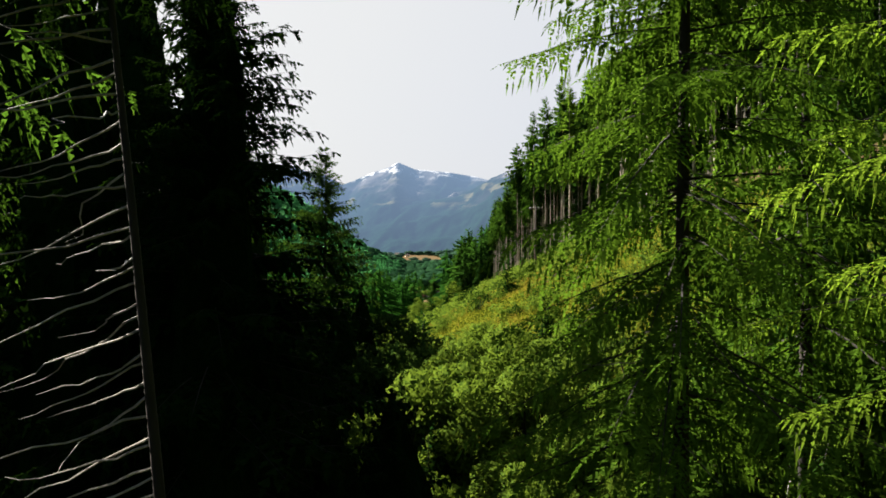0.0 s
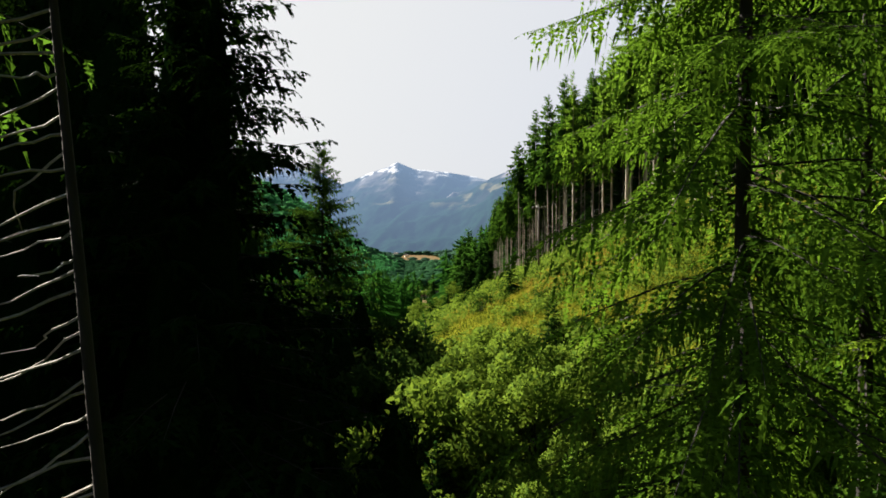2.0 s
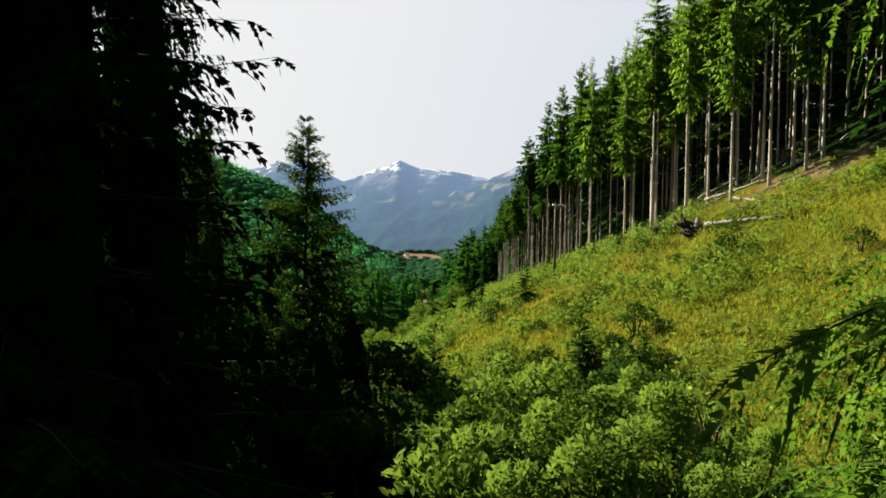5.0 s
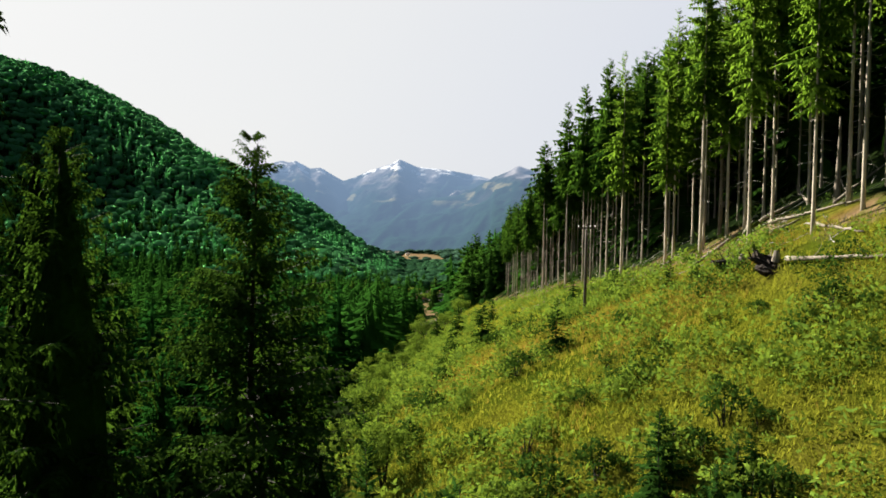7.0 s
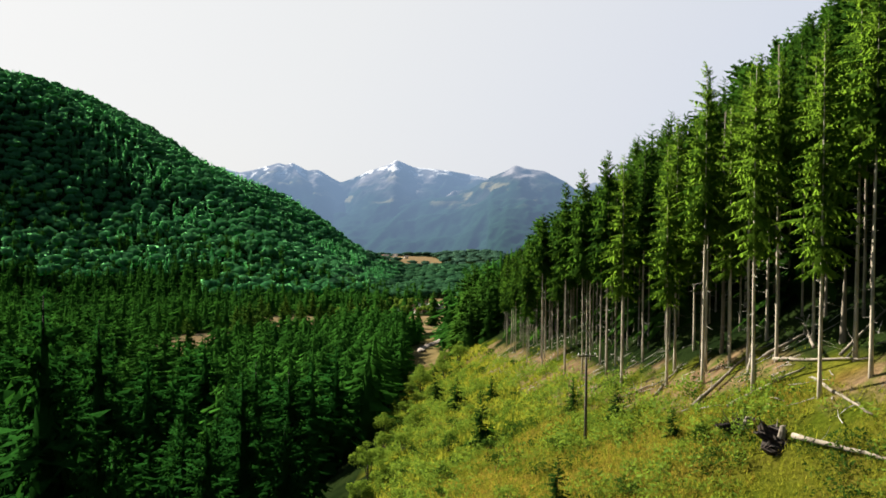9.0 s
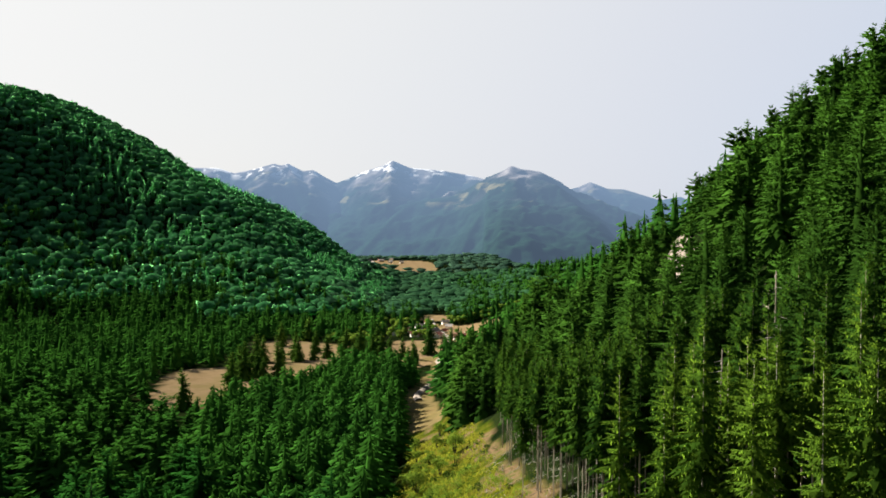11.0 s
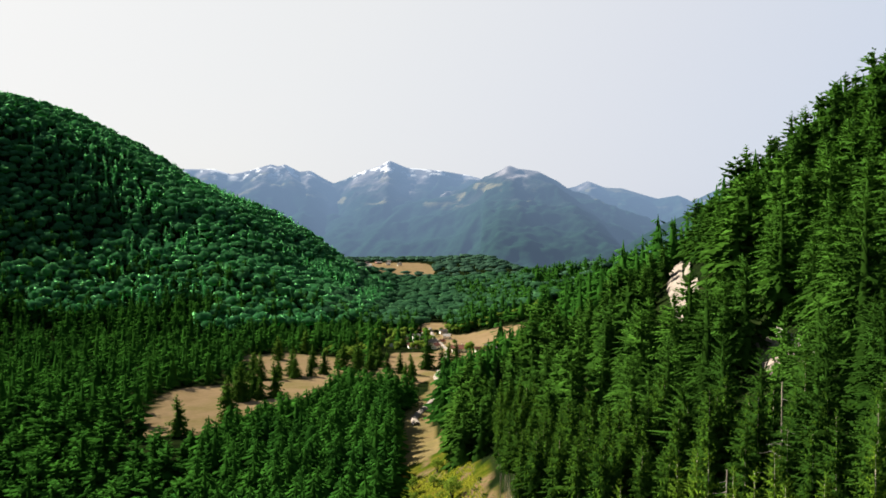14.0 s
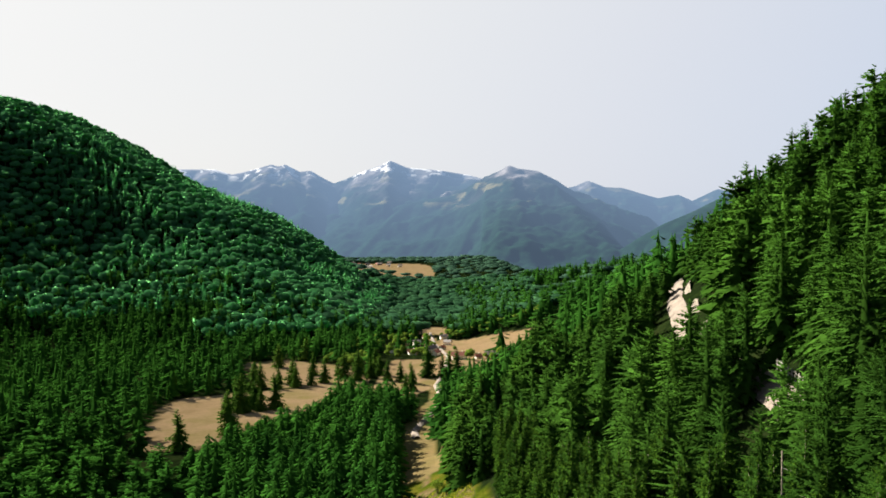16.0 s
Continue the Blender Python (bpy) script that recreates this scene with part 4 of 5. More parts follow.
# trees that stand alone in and beside the fields
LONE = [(-123, 407, 20), (-108, 440, 24), (-140, 640, 15), (-118, 618, 11), (-102, 600, 12), (-92, 607, 16), (-84, 618, 15), (-60, 628, 16), (-38, 625, 17), (-28, 620, 13),
        (-8, 640, 18), (3, 632, 20), (8, 628, 18), (14, 640, 15), (-140, 735, 16), (-117, 738, 18), (-50, 660, 14), (-66, 668, 15), (-22, 566, 12), (-18, 578, 10), (-112, 590, 14), (-106, 612, 17), (-126, 596, 13), (-78, 650, 15), (-72, 640, 18), (-98, 655, 12), (-52, 640, 17), (-46, 652, 14), (-134, 700, 14), (-106, 505, 15), (-99, 512, 18), (-116, 500, 16), (-111, 512, 19), (-121, 508, 17), (-114, 522, 18), (-124, 496, 14), (-20, 612, 13)]
kinds = [spruce("field_spruce", "single dark spruce standing in a dry hay field", 70 + i, 16, 5.0, 0.3, 18, 9, 4, 0.44, 0.6, BARK, NEEDLE_OPEN, 0, 0, "single spruces in the hay fields", 0.9, taper=0.7, core=0.2) for i in range(3)]
for k, (x, y, h) in enumerate(LONE):
    m = ground_pose(x, y, k * 1.9, h / 16)
    if k < 3:
        kinds[k].matrix_basis = m
    else:
        copy_thing(kinds[k % 3], m)


# forest further off, past counting
def far_spruce(rng, whorls, per, radius=0.14):
    """A small spruce of unit height: boughs round a dark core."""
    t = np.repeat((np.arange(whorls) + 0.2) / whorls, per)
    t = np.clip(t + rng.uniform(-0.4, 0.4, len(t)) / whorls, 0, 0.95)
    a = rng.uniform(0, 2 * np.pi, len(t))
    r = radius * np.minimum(1, 0.7 + 2 * t) * (1 - t) ** 0.62 * rng.uniform(0.7, 1.3, len(t)) + 0.008
    z = 0.08 + 0.90 * t
    w = 2.6 / per
    root = np.stack([0.1 * r * np.cos(a), 0.1 * r * np.sin(a), z + 0.06 * (1 - t) + 0.02], 1)
    p = np.stack([r * np.cos(a - w * 0.6), r * np.sin(a - w * 0.6), z - 0.035], 1)
    q = np.stack([r * np.cos(a + w * 0.6), r * np.sin(a + w * 0.6), z - 0.035], 1)
    tip = np.stack([1.2 * r * np.cos(a), 1.2 * r * np.sin(a), z - 0.015 - 0.02 * (1 - t)], 1)
    v = np.stack([root, p, tip, q], 1).reshape(-1, 3)
    i = np.arange(len(t)) * 4
    tris = np.concatenate([np.stack([i, i + 1, i + 2], 1), np.stack([i, i + 2, i + 3], 1)])
    core = tube(np.array([(0, 0, -0.05), (0, 0, 0.12), (0, 0, 0.98)]), [0.012, radius * 0.42, 0.003], 5)
    return join([(v, tris), core])


def far_round(rng, count, size=0.16):
    """A small broadleaf crown of unit height: an uneven leafy dome with clumps standing out of it."""
    rings, sides = 5, 9
    shift, twist = rng.uniform(0, 6, 2), rng.uniform(0.8, 1.2, 3)

    def swell(d):
        return 1 + 0.16 * np.sin(5 * d[:, 0] * twist[0] + shift[0]) * np.sin(4 * d[:, 1] * twist[1] + shift[1]) + 0.10 * np.sin(7 * d[:, 2] * twist[2] + shift[0])

    up, round_ = np.meshgrid(np.linspace(-1.1, 1.35, rings), np.linspace(0, 2 * np.pi, sides, endpoint=False), indexing="ij")
    d = np.stack([np.cos(up) * np.cos(round_), np.cos(up) * np.sin(round_), np.sin(up)], -1).reshape(-1, 3)
    dome = d * (swell(d) * rng.uniform(0.92, 1.06, len(d)))[:, None] * (0.31, 0.31, 0.25) + (0, 0, 0.66)
    tris = [(i * sides + k, i * sides + (k + 1) % sides, (i + 1) * sides + k) for i in range(rings - 1) for k in range(sides)]
    tris += [(i * sides + (k + 1) % sides, (i + 1) * sides + (k + 1) % sides, (i + 1) * sides + k) for i in range(rings - 1) for k in range(sides)]
    tris += [((rings - 1) * sides, (rings - 1) * sides + k, (rings - 1) * sides + k + 1) for k in range(1, sides - 1)]
    d = rng.normal(0, 1, (count, 3))
    d[:, 2] = np.where(rng.random(count) < 0.7, np.abs(d[:, 2]), d[:, 2])
    d /= np.linalg.norm(d, axis=1)[:, None]
    c = d * (swell(d) * rng.uniform(0.82, 1.04, count))[:, None] * (0.31, 0.31, 0.26) + (0, 0, 0.66)
    u = rng.normal(0, 1, (count, 3))
    u -= d * (u * d).sum(1)[:, None] * 0.9
    u /= np.linalg.norm(u, axis=1)[:, None]
    w = np.cross(u, d)
    s = size * rng.uniform(0.6, 1.3, (count, 1))
    v = np.stack([c + u * s, c + (w - 0.5 * u) * s * 0.9, c - (w + 0.5 * u) * s * 0.9 - d * s * 0.3], 1).reshape(-1, 3)
    stem = tube(np.array([(0, 0, -0.08), (0.02, 0, 0.5)]), [0.025, 0.015], 3)
    return join([(v, np.arange(count * 3).reshape(-1, 3)), (dome, np.array(tris)), stem])


def forest(name, label, kinds, x, y, h, mat, rng, wide=(0.85, 1.2)):
    """One joined mesh of many small trees."""
    pick = rng.integers(0, len(kinds), len(x))
    pieces, tones, normals = [], [], []
    z = height(x, y)
    for k, (v, t, nv) in enumerate(kinds):
        m = np.where(pick == k)[0]
        if not len(m):
            continue
        a = rng.uniform(0, 6.28, len(m))
        s, w = h[m], h[m] * rng.uniform(*wide, len(m))
        c, n = np.cos(a)[:, None], np.sin(a)[:, None]
        vx = (v[None, :, 0] * c - v[None, :, 1] * n) * w[:, None] + x[m][:, None]
        vy = (v[None, :, 0] * n + v[None, :, 1] * c) * w[:, None] + y[m][:, None]
        vz = v[None, :, 2] * s[:, None] + z[m][:, None]
        tt = t[None] + (np.arange(len(m)) * len(v))[:, None, None]
        pieces.append((np.stack([vx, vy, vz], -1).reshape(-1, 3), tt.reshape(-1, 3)))
        normals.append(np.stack([nv[None, :, 0] * c - nv[None, :, 1] * n, nv[None, :, 0] * n + nv[None, :, 1] * c, nv[None, :, 2] + 0 * c], -1).reshape(-1, 3))
        tones.append(np.repeat(0.62 * rng.uniform(0, 1, len(m)) ** 1.3 + 0.38 * np.clip(0.5 + 0.8 * waves(x[m], y[m], 26, 3), 0, 1), len(v)))
    ob = stuff(name, join(pieces), mat, label, "forest")
    ob.data.attributes.new("tone", "FLOAT", "POINT").data.foreach_set("value", np.concatenate(tones).astype(np.float32))
    soften(ob, np.concatenate(normals))
    return ob


def hill_road_x(y):
    return lerp_table(y, [(b, a) for a, b in HILL_ROAD])


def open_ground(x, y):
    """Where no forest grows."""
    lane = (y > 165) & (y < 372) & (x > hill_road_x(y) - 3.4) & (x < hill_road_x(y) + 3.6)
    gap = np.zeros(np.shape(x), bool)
    for ox, oy, half, reach in ((80, 298, 10.5, 72), (66.5, 189, 7.5, 48)):      # openings below the road, cleared along the camera's sightline from (0, 35)
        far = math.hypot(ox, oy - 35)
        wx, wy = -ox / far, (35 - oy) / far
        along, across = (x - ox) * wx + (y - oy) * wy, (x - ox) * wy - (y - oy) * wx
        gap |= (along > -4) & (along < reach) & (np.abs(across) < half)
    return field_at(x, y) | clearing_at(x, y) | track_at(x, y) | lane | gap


def shades_field(x, y, h):
    """Trees of height h that would stand before a hay field or the track, as seen down the valley from the slope."""
    far = np.hypot(x, y - 35)
    reach = h * far / (86 - height(x, y))
    hit = np.zeros(np.shape(x), bool)
    for k in (0.3, 0.6, 0.9):
        px, py = x + x / far * reach * k, y + (y - 35) / far * reach * k
        hit |= field_at(px, py) | ((np.abs(px - track_x(py)) < 4) & (py > 330) & (py < 900))
    return hit & (y < 1000)


rng = np.random.default_rng(8)
def fine_far(rng, whorls=15, per=8, h=22.0, radius=5.8, stations=3, spread=0.40):
    """A spruce of unit height with feathery boughs, for slopes not so far off."""
    start, way, length, sag = boughs(rng, h, 1.0, radius * rng.uniform(0.8, 1.25), whorls, per, 0.85, 0.06, rng.uniform(0.45, 0.9), 30)
    v, t = join([sprays(rng, start, way, length, stations, spread, 0.7, sag, 0.5, 0.6), tube(np.array([(0, 0, -1.0), (0, 0, 2.0), (0, 0, h * 0.45), (0, 0, h * 0.95)]), [0.25, radius * 0.20, radius * 0.12, 0.04], 5)])
    return v / h, t


FINE = [soft_kind(fine_far(rng), own=0.6) for i in range(9)]
MEDIUM = [soft_kind(fine_far(rng, 12, 8, 22.0, 5.8, 2, 0.50), own=0.6) for i in range(9)]
CLOSE = [soft_kind(fine_far(rng, 25, 9, 22.0, 5.2, 6, 0.19), own=0.8) for i in range(5)]
FEATHER = [soft_kind(fine_far(rng, 22, 8, 22.0, 5.4, 4, 0.32), own=0.8) for i in range(9)]
SMALL = [soft_kind(far_spruce(rng, 6, 5, 0.23)) for i in range(5)]
TINY = [soft_kind(far_spruce(rng, 6, 5, 0.19), lambda n: 0.6 * np.hypot(n[:, 0], n[:, 1]) + 0.02, 0.3) for i in range(4)]
ROUND = [soft_kind(far_round(rng, 24, 0.11), lambda n: 0.3 * (n[:, 2] - 0.5) + 0.34, 0.10) for i in range(6)]
in_view = lambda x, y, m=40: np.abs(x) < 0.60 * (y - 20) + m

# mostly unseen spruces left of and behind the start, added to block light
bx, by = scatter(rng, -38, 34, -36, 80, 6.6, lambda x, y: ~((np.abs((x + 6) * 0.69 + (y - 14) * 0.72) < 5) & (x < -6) & (x > -22)) & ((x < -13) | (y < -9)) & (np.hypot(x + 17, y - 57) > 4) & (np.hypot(x + 14.5, y - 29) > 4) & ((y < -9) | (x < -0.36 * (y - 26) - 13)))
forest("plantation_edge_forest", "mostly unseen dark spruces added to shade the slope", MEDIUM, bx, by, rng.uniform(31, 37, len(bx)), NEEDLE_DEEP, rng, (0.8, 1.05))
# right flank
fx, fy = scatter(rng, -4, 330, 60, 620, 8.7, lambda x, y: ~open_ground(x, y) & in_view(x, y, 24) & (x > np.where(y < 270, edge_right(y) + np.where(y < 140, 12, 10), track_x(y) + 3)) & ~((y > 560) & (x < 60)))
ok = ~((fy > 300) & shades_field(fx, fy, np.where(fy > 420, 24.0, 15.0)))
fx, fy = fx[ok], fy[ok]
close = fy < 350
tall = (16 + 13 * rng.random(len(fx)) ** 1.5) * np.where((fy > 265) & (np.abs(fx + 22 - hill_road_x(fy)) < 19), 0.72, 1.0)
tall = np.where(fy < 172, 1.22 * tall, tall)
first, near = fy < 172, (fy >= 172) & (fy < 225)
back = close & (fy >= 225)
forest("near_slope_forest", "tall green spruces behind the bare-stemmed stand", CLOSE, fx[first], fy[first], np.where(fx[first] < edge_right(fy[first]) + 22, np.clip(tall[first], 26, 30.5), tall[first]), NEEDLE_NEAR, rng, (0.95, 1.3))
forest("right_slope_forest", "dense green spruce forest on the steep valley side", FEATHER, fx[near], fy[near], tall[near], NEEDLE_SLOPE, rng, (1.0, 1.45))
forest("upper_slope_forest", "dense green spruce forest further along the steep side", MEDIUM, fx[back], fy[back], tall[back], NEEDLE_SLOPE, rng, (0.95, 1.5))
forest("right_spur_forest", "dense green spruce forest beyond the spur", SMALL, fx[~close], fy[~close], rng.uniform(17, 28, (~close).sum()), NEEDLE_FAR, rng, (0.95, 1.5))
ry = np.concatenate([np.arange(203, 227, 2.6), np.arange(158, 168, 3.0)])
rx = hill_road_x(ry) - rng.uniform(4.5, 7.5, len(ry))
forest("roadside_forest", "green spruces growing below the forest road", FEATHER, rx, ry, rng.uniform(13, 20, len(ry)), NEEDLE_SLOPE, rng, (0.9, 1.3))
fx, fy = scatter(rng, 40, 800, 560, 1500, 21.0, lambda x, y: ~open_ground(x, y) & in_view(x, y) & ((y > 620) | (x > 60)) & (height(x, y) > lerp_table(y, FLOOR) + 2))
forest("right_ridge_forest", "spruce forest on the lower ridge beyond the fields", SMALL, fx, fy, rng.uniform(16, 27, len(fx)), NEEDLE_FAR, rng, (1.6, 2.4))

# young plantation between the track and the big field
YOUNG = lambda x, y: (y > 200) & (y < 505) & (x > -0.315 * (y - 35)) & (x < np.where(y < 335, edge_left(y) - 3, track_x(y) - 7))
fx, fy = scatter(rng, -150, -8, 200, 505, 7.2, lambda x, y: YOUNG(x, y) & ~open_ground(x, y))
tall = np.zeros(len(fx))
for h in (7, 9, 11, 13, 15, 17, 19, 21, 23):        # lower towards the open fields
    tall = np.where(shades_field(fx, fy, h), tall, h)
ok = tall > 0
fx, fy, tall = fx[ok], fy[ok], tall[ok] * rng.uniform(0.75, 1.0, ok.sum())
forest("young_plantation", "dense young spruces planted beside a track", [soft_kind(far_spruce(rng, 11, 7, 0.22), own=0.9) for i in range(6)], fx, fy, tall, NEEDLE_FAR, rng, (1.1, 1.6))
# valley floor on the left
fx, fy = scatter(rng, -430, -3, 62, 420, 11.6, lambda x, y: ~open_ground(x, y) & ~YOUNG(x, y) & in_view(x, y) & (x < np.where(y < 335, edge_left(y) - 3, track_x(y) - 9)) & ((y > 157) | (x < -100)) & (waves(x, y, 13, 8) + rng.normal(0, 0.25, x.shape) > -0.55))
tall = 15 + 14 * rng.random(len(fx)) ** 1.6 + 3 * waves(fx, fy, 24, 2) - 11 * smooth(260, 380, fy) * smooth(-0.44, -0.39, fx / (fy - 35)) * smooth(-0.26, -0.30, fx / (fy - 35))
ok = (fy < 300) | ~shades_field(fx, fy, 0.8 * tall)
fx, fy, tall = fx[ok], fy[ok], tall[ok]
near = fy < 245
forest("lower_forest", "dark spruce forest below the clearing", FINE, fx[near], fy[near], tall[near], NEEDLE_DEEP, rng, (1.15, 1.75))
forest("valley_forest", "dark spruce forest filling the valley floor", MEDIUM, fx[~near], fy[~near], tall[~near], NEEDLE_FAR, rng, (1.2, 1.85))
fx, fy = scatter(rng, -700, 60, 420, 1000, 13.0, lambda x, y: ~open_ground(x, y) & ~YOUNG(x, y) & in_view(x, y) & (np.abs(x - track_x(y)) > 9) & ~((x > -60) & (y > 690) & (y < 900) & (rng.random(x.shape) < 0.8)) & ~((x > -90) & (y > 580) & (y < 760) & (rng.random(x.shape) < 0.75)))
tall = 12 + 15 * rng.random(len(fx)) ** 1.6
ok = ~shades_field(fx, fy, 0.75 * tall) | (rng.random(len(fx)) < 0.05)
forest("field_edge_forest", "spruce forest round the dry fields", SMALL, fx[ok], fy[ok], tall[ok], NEEDLE_FAR, rng, (1.1, 1.7))
# left hill
fx, fy = scatter(rng, -1100, -60, 840, 1480, 10.4, lambda x, y: in_view(x, y, 60) & (height(x, y) > lerp_table(y, FLOOR) + 6))
# dark spruces at the foot, also standing in for the hill's own shade
foot = (height(fx, fy) - lerp_table(fy, FLOOR) < 30 + 14 * waves(fx, fy, 40, 5)) & (fx < -240 + 25 * waves(fx, fy, 30, 6))
forest("hill_foot_forest", "dark tall spruces along the foot of the wooded hill", SMALL, fx[foot], fy[foot], rng.uniform(15, 25, foot.sum()), NEEDLE_FAR, rng, (1.1, 1.7))
fx, fy = fx[~foot], fy[~foot]
leafy = (waves(fx, fy, 55, 7) + rng.normal(0, 0.35, len(fx))) > -0.45
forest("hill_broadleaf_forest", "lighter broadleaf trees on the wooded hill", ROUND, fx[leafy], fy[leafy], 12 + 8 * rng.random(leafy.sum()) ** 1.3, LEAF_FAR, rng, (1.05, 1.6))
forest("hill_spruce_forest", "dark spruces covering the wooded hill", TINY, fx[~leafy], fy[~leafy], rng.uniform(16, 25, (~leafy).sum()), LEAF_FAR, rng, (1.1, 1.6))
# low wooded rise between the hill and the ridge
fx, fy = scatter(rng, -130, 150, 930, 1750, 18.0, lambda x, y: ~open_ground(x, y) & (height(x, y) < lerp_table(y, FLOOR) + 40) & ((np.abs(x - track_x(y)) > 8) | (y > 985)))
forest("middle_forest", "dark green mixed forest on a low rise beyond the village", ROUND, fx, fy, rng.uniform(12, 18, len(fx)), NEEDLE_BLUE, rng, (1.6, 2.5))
# far valley
fx, fy = scatter(rng, -420, 1100, 1020, 3550, 38.0, lambda x, y: in_view(x, y) & ((y > 1700) | (x > 150)) & ~field_at(x, y) & ((y > 1480) | (x > -100)) & (height(x, y) < lerp_table(y, FLOOR) + 90))
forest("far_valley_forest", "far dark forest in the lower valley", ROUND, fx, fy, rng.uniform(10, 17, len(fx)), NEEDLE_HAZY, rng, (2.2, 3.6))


# ---------------------------------------------------------------- clearing: shrubs, young trees, grass
def leaf_cloud(rng, lumps, leaves, size):
    """Leaves as small bent blades round several lumps (x, y, z, radius)."""
    lumps = np.array(lumps)
    share = lumps[:, 3] ** 2 / (lumps[:, 3] ** 2).sum()
    k = rng.choice(len(lumps), leaves, p=share)
    d = rng.normal(0, 1, (leaves, 3))
    d /= np.linalg.norm(d, axis=1)[:, None]
    d[:, 2] = np.abs(d[:, 2]) * np.where(rng.random(leaves) < 0.8, 1, -1)
    c = lumps[k, :3] + d * lumps[k, 3:] * rng.uniform(0.0, 1.0, (leaves, 1)) ** 0.35 * 1.1
    u = rng.normal(0, 1, (leaves, 3)) + d * 0.5 + (0, 0, 0.3)
    u /= np.linalg.norm(u, axis=1)[:, None]
    w = np.cross(u, rng.normal(0, 1, (leaves, 3)))
    w /= np.linalg.norm(w, axis=1)[:, None]
    s = size * rng.uniform(0.6, 1.4, (leaves, 1))
    v = np.stack([c - u * s, c + w * s * 0.45, c + u * s, c - w * s * 0.45], 1).reshape(-1, 3)
    i = np.arange(leaves) * 4
    t = np.concatenate([np.stack([i, i + 1, i + 2], 1), np.stack([i, i + 2, i + 3], 1)])
    n = np.repeat(d + (0, 0, 0.25), 4, axis=0)
    n = n / np.linalg.norm(n, axis=1)[:, None]
    t, g = face_outward(v, t, n)
    sums = np.zeros_like(v)
    for k in range(3):
        np.add.at(sums, t[:, k], g)
    n = n + 0.7 * sums / (np.linalg.norm(sums, axis=1)[:, None] + 1e-9)
    return v, t, n / (np.linalg.norm(n, axis=1)[:, None] + 1e-9)


def shrub(name, label, seed, h, wide, leaves, size, mat, group, stems=5):
    """A leafy shrub: several stems and a ragged crown of leaves."""
    rng = np.random.default_rng(seed)
    ob = thing(name, label, "shrub", group)
    lumps = []
    for k in range(stems * 2 + 3):
        a, r = k * 2.4 + rng.uniform(-0.4, 0.4), wide * math.sqrt((k + 0.5) / (stems * 2 + 3)) * 0.8
        z = h * rng.uniform(0.35, 0.85) * (1 - 0.45 * (r / wide) ** 2)
        lumps.append((r * math.cos(a), r * math.sin(a), z, wide * rng.uniform(0.22, 0.40)))
    for k in range(stems):
        x, y, z, r = lumps[k]
        part("stem", tube([(0.1 * x, 0.1 * y, -0.4), (0.5 * x, 0.5 * y, z * 0.5), (x, y, z)], [0.035 * h ** 0.6, 0.025 * h ** 0.6, 0.01], 5), BARK, ob)
    v, t, n = leaf_cloud(rng, lumps, leaves, size)
    soften(part("foliage", (v, t), mat, ob), n)
    return ob


rng = np.random.default_rng(21)
# tall broadleaf shrubs below the flight and along the foot of the clearing
kinds = [shrub("tall_shrub", "tall light green broadleaf shrub on a grassy slope", 80 + i, 6.0 + 0.7 * i, 2.6 + 0.2 * i, 3400, 0.135, LEAF, "tall broadleaf shrubs", 6) for i in range(4)]
TALL = [(2.0, 36.0), (4.6, 42.0), (3.0, 46.5), (4.0, 27.5), (7.0, 34.5), (1.9, 54.5), (2.6, 52.5), (6.8, 48.0), (10.5, 41.0), (9.5, 29.5), (13.5, 33.5), (0.6, 58.5),
        (1.4, 64.0), (12.0, 25.5), (6.2, 24.0), (14.5, 27.0), (-5.5, 80.0), (-9.5, 90.0), (-9.0, 104.0), (-11.0, 118.0), (-12.5, 134.0), (-10.0, 140.0), (-13.0, 152.0), (-8.0, 158.0),
        (-12.0, 172.0), (-6.5, 176.0), (-13.5, 190.0), (-9.0, 198.0), (-4.0, 207.0), (-12.0, 215.0), (-7.0, 226.0), (-1.0, 232.0), (-10.0, 240.0), (-4.0, 252.0), (3.0, 246.0), (-8.0, 266.0), (-2.0, 275.0), (-9.0, 290.0), (-1.0, 296.0)]
plant(kinds, TALL, rng, (0.7, 1.1))
kinds = [shrub("young_broadleaf_tree", "young light green broadleaf tree with dense leaves", 120 + i, 10.0, 2.7 + 0.3 * i, 6800, 0.135, LEAF, "young broadleaf trees below the flight", 7) for i in range(3)]
for k, (x, y, top) in enumerate([(1.2, 36.5, 26.6), (4.0, 38.0, 27.0), (2.6, 43.0, 27.2), (6.6, 41.0, 26.8), (-0.6, 47.5, 26.6), (-2.0, 35.0, 24.8), (2.8, 31.5, 22.8), (5.4, 33.5, 24.0), (8.8, 36.5, 25.2), (0.2, 40.5, 25.6), (3.4, 50.0, 26.4)]):
    m = ground_pose(x, y, k * 2.1, standing(x, y, top) / 9.4)
    if k < 3:
        kinds[k].matrix_basis = m
    else:
        copy_thing(kinds[k % 3], m)
# the half shade on these is put into their darker leaf colour
kinds = [shrub("young_broadleaf_tree", "young dark green broadleaf tree in half shade", 125 + i, 10.0, 2.4 + 0.3 * i, 4600, 0.135, LEAF_DARK, "young broadleaf trees below the flight", 6) for i in range(2)]
for k, (x, y, top) in enumerate([(-2.6, 41.0, 27.2), (-3.2, 45.5, 27.2), (10.5, 30.0, 25.5), (7.2, 28.0, 22.5)]):
    m = ground_pose(x, y, k * 2.1, standing(x, y, top) / 9.4)
    if k < 2:
        kinds[k].matrix_basis = m
    else:
        copy_thing(kinds[k % 2], m)

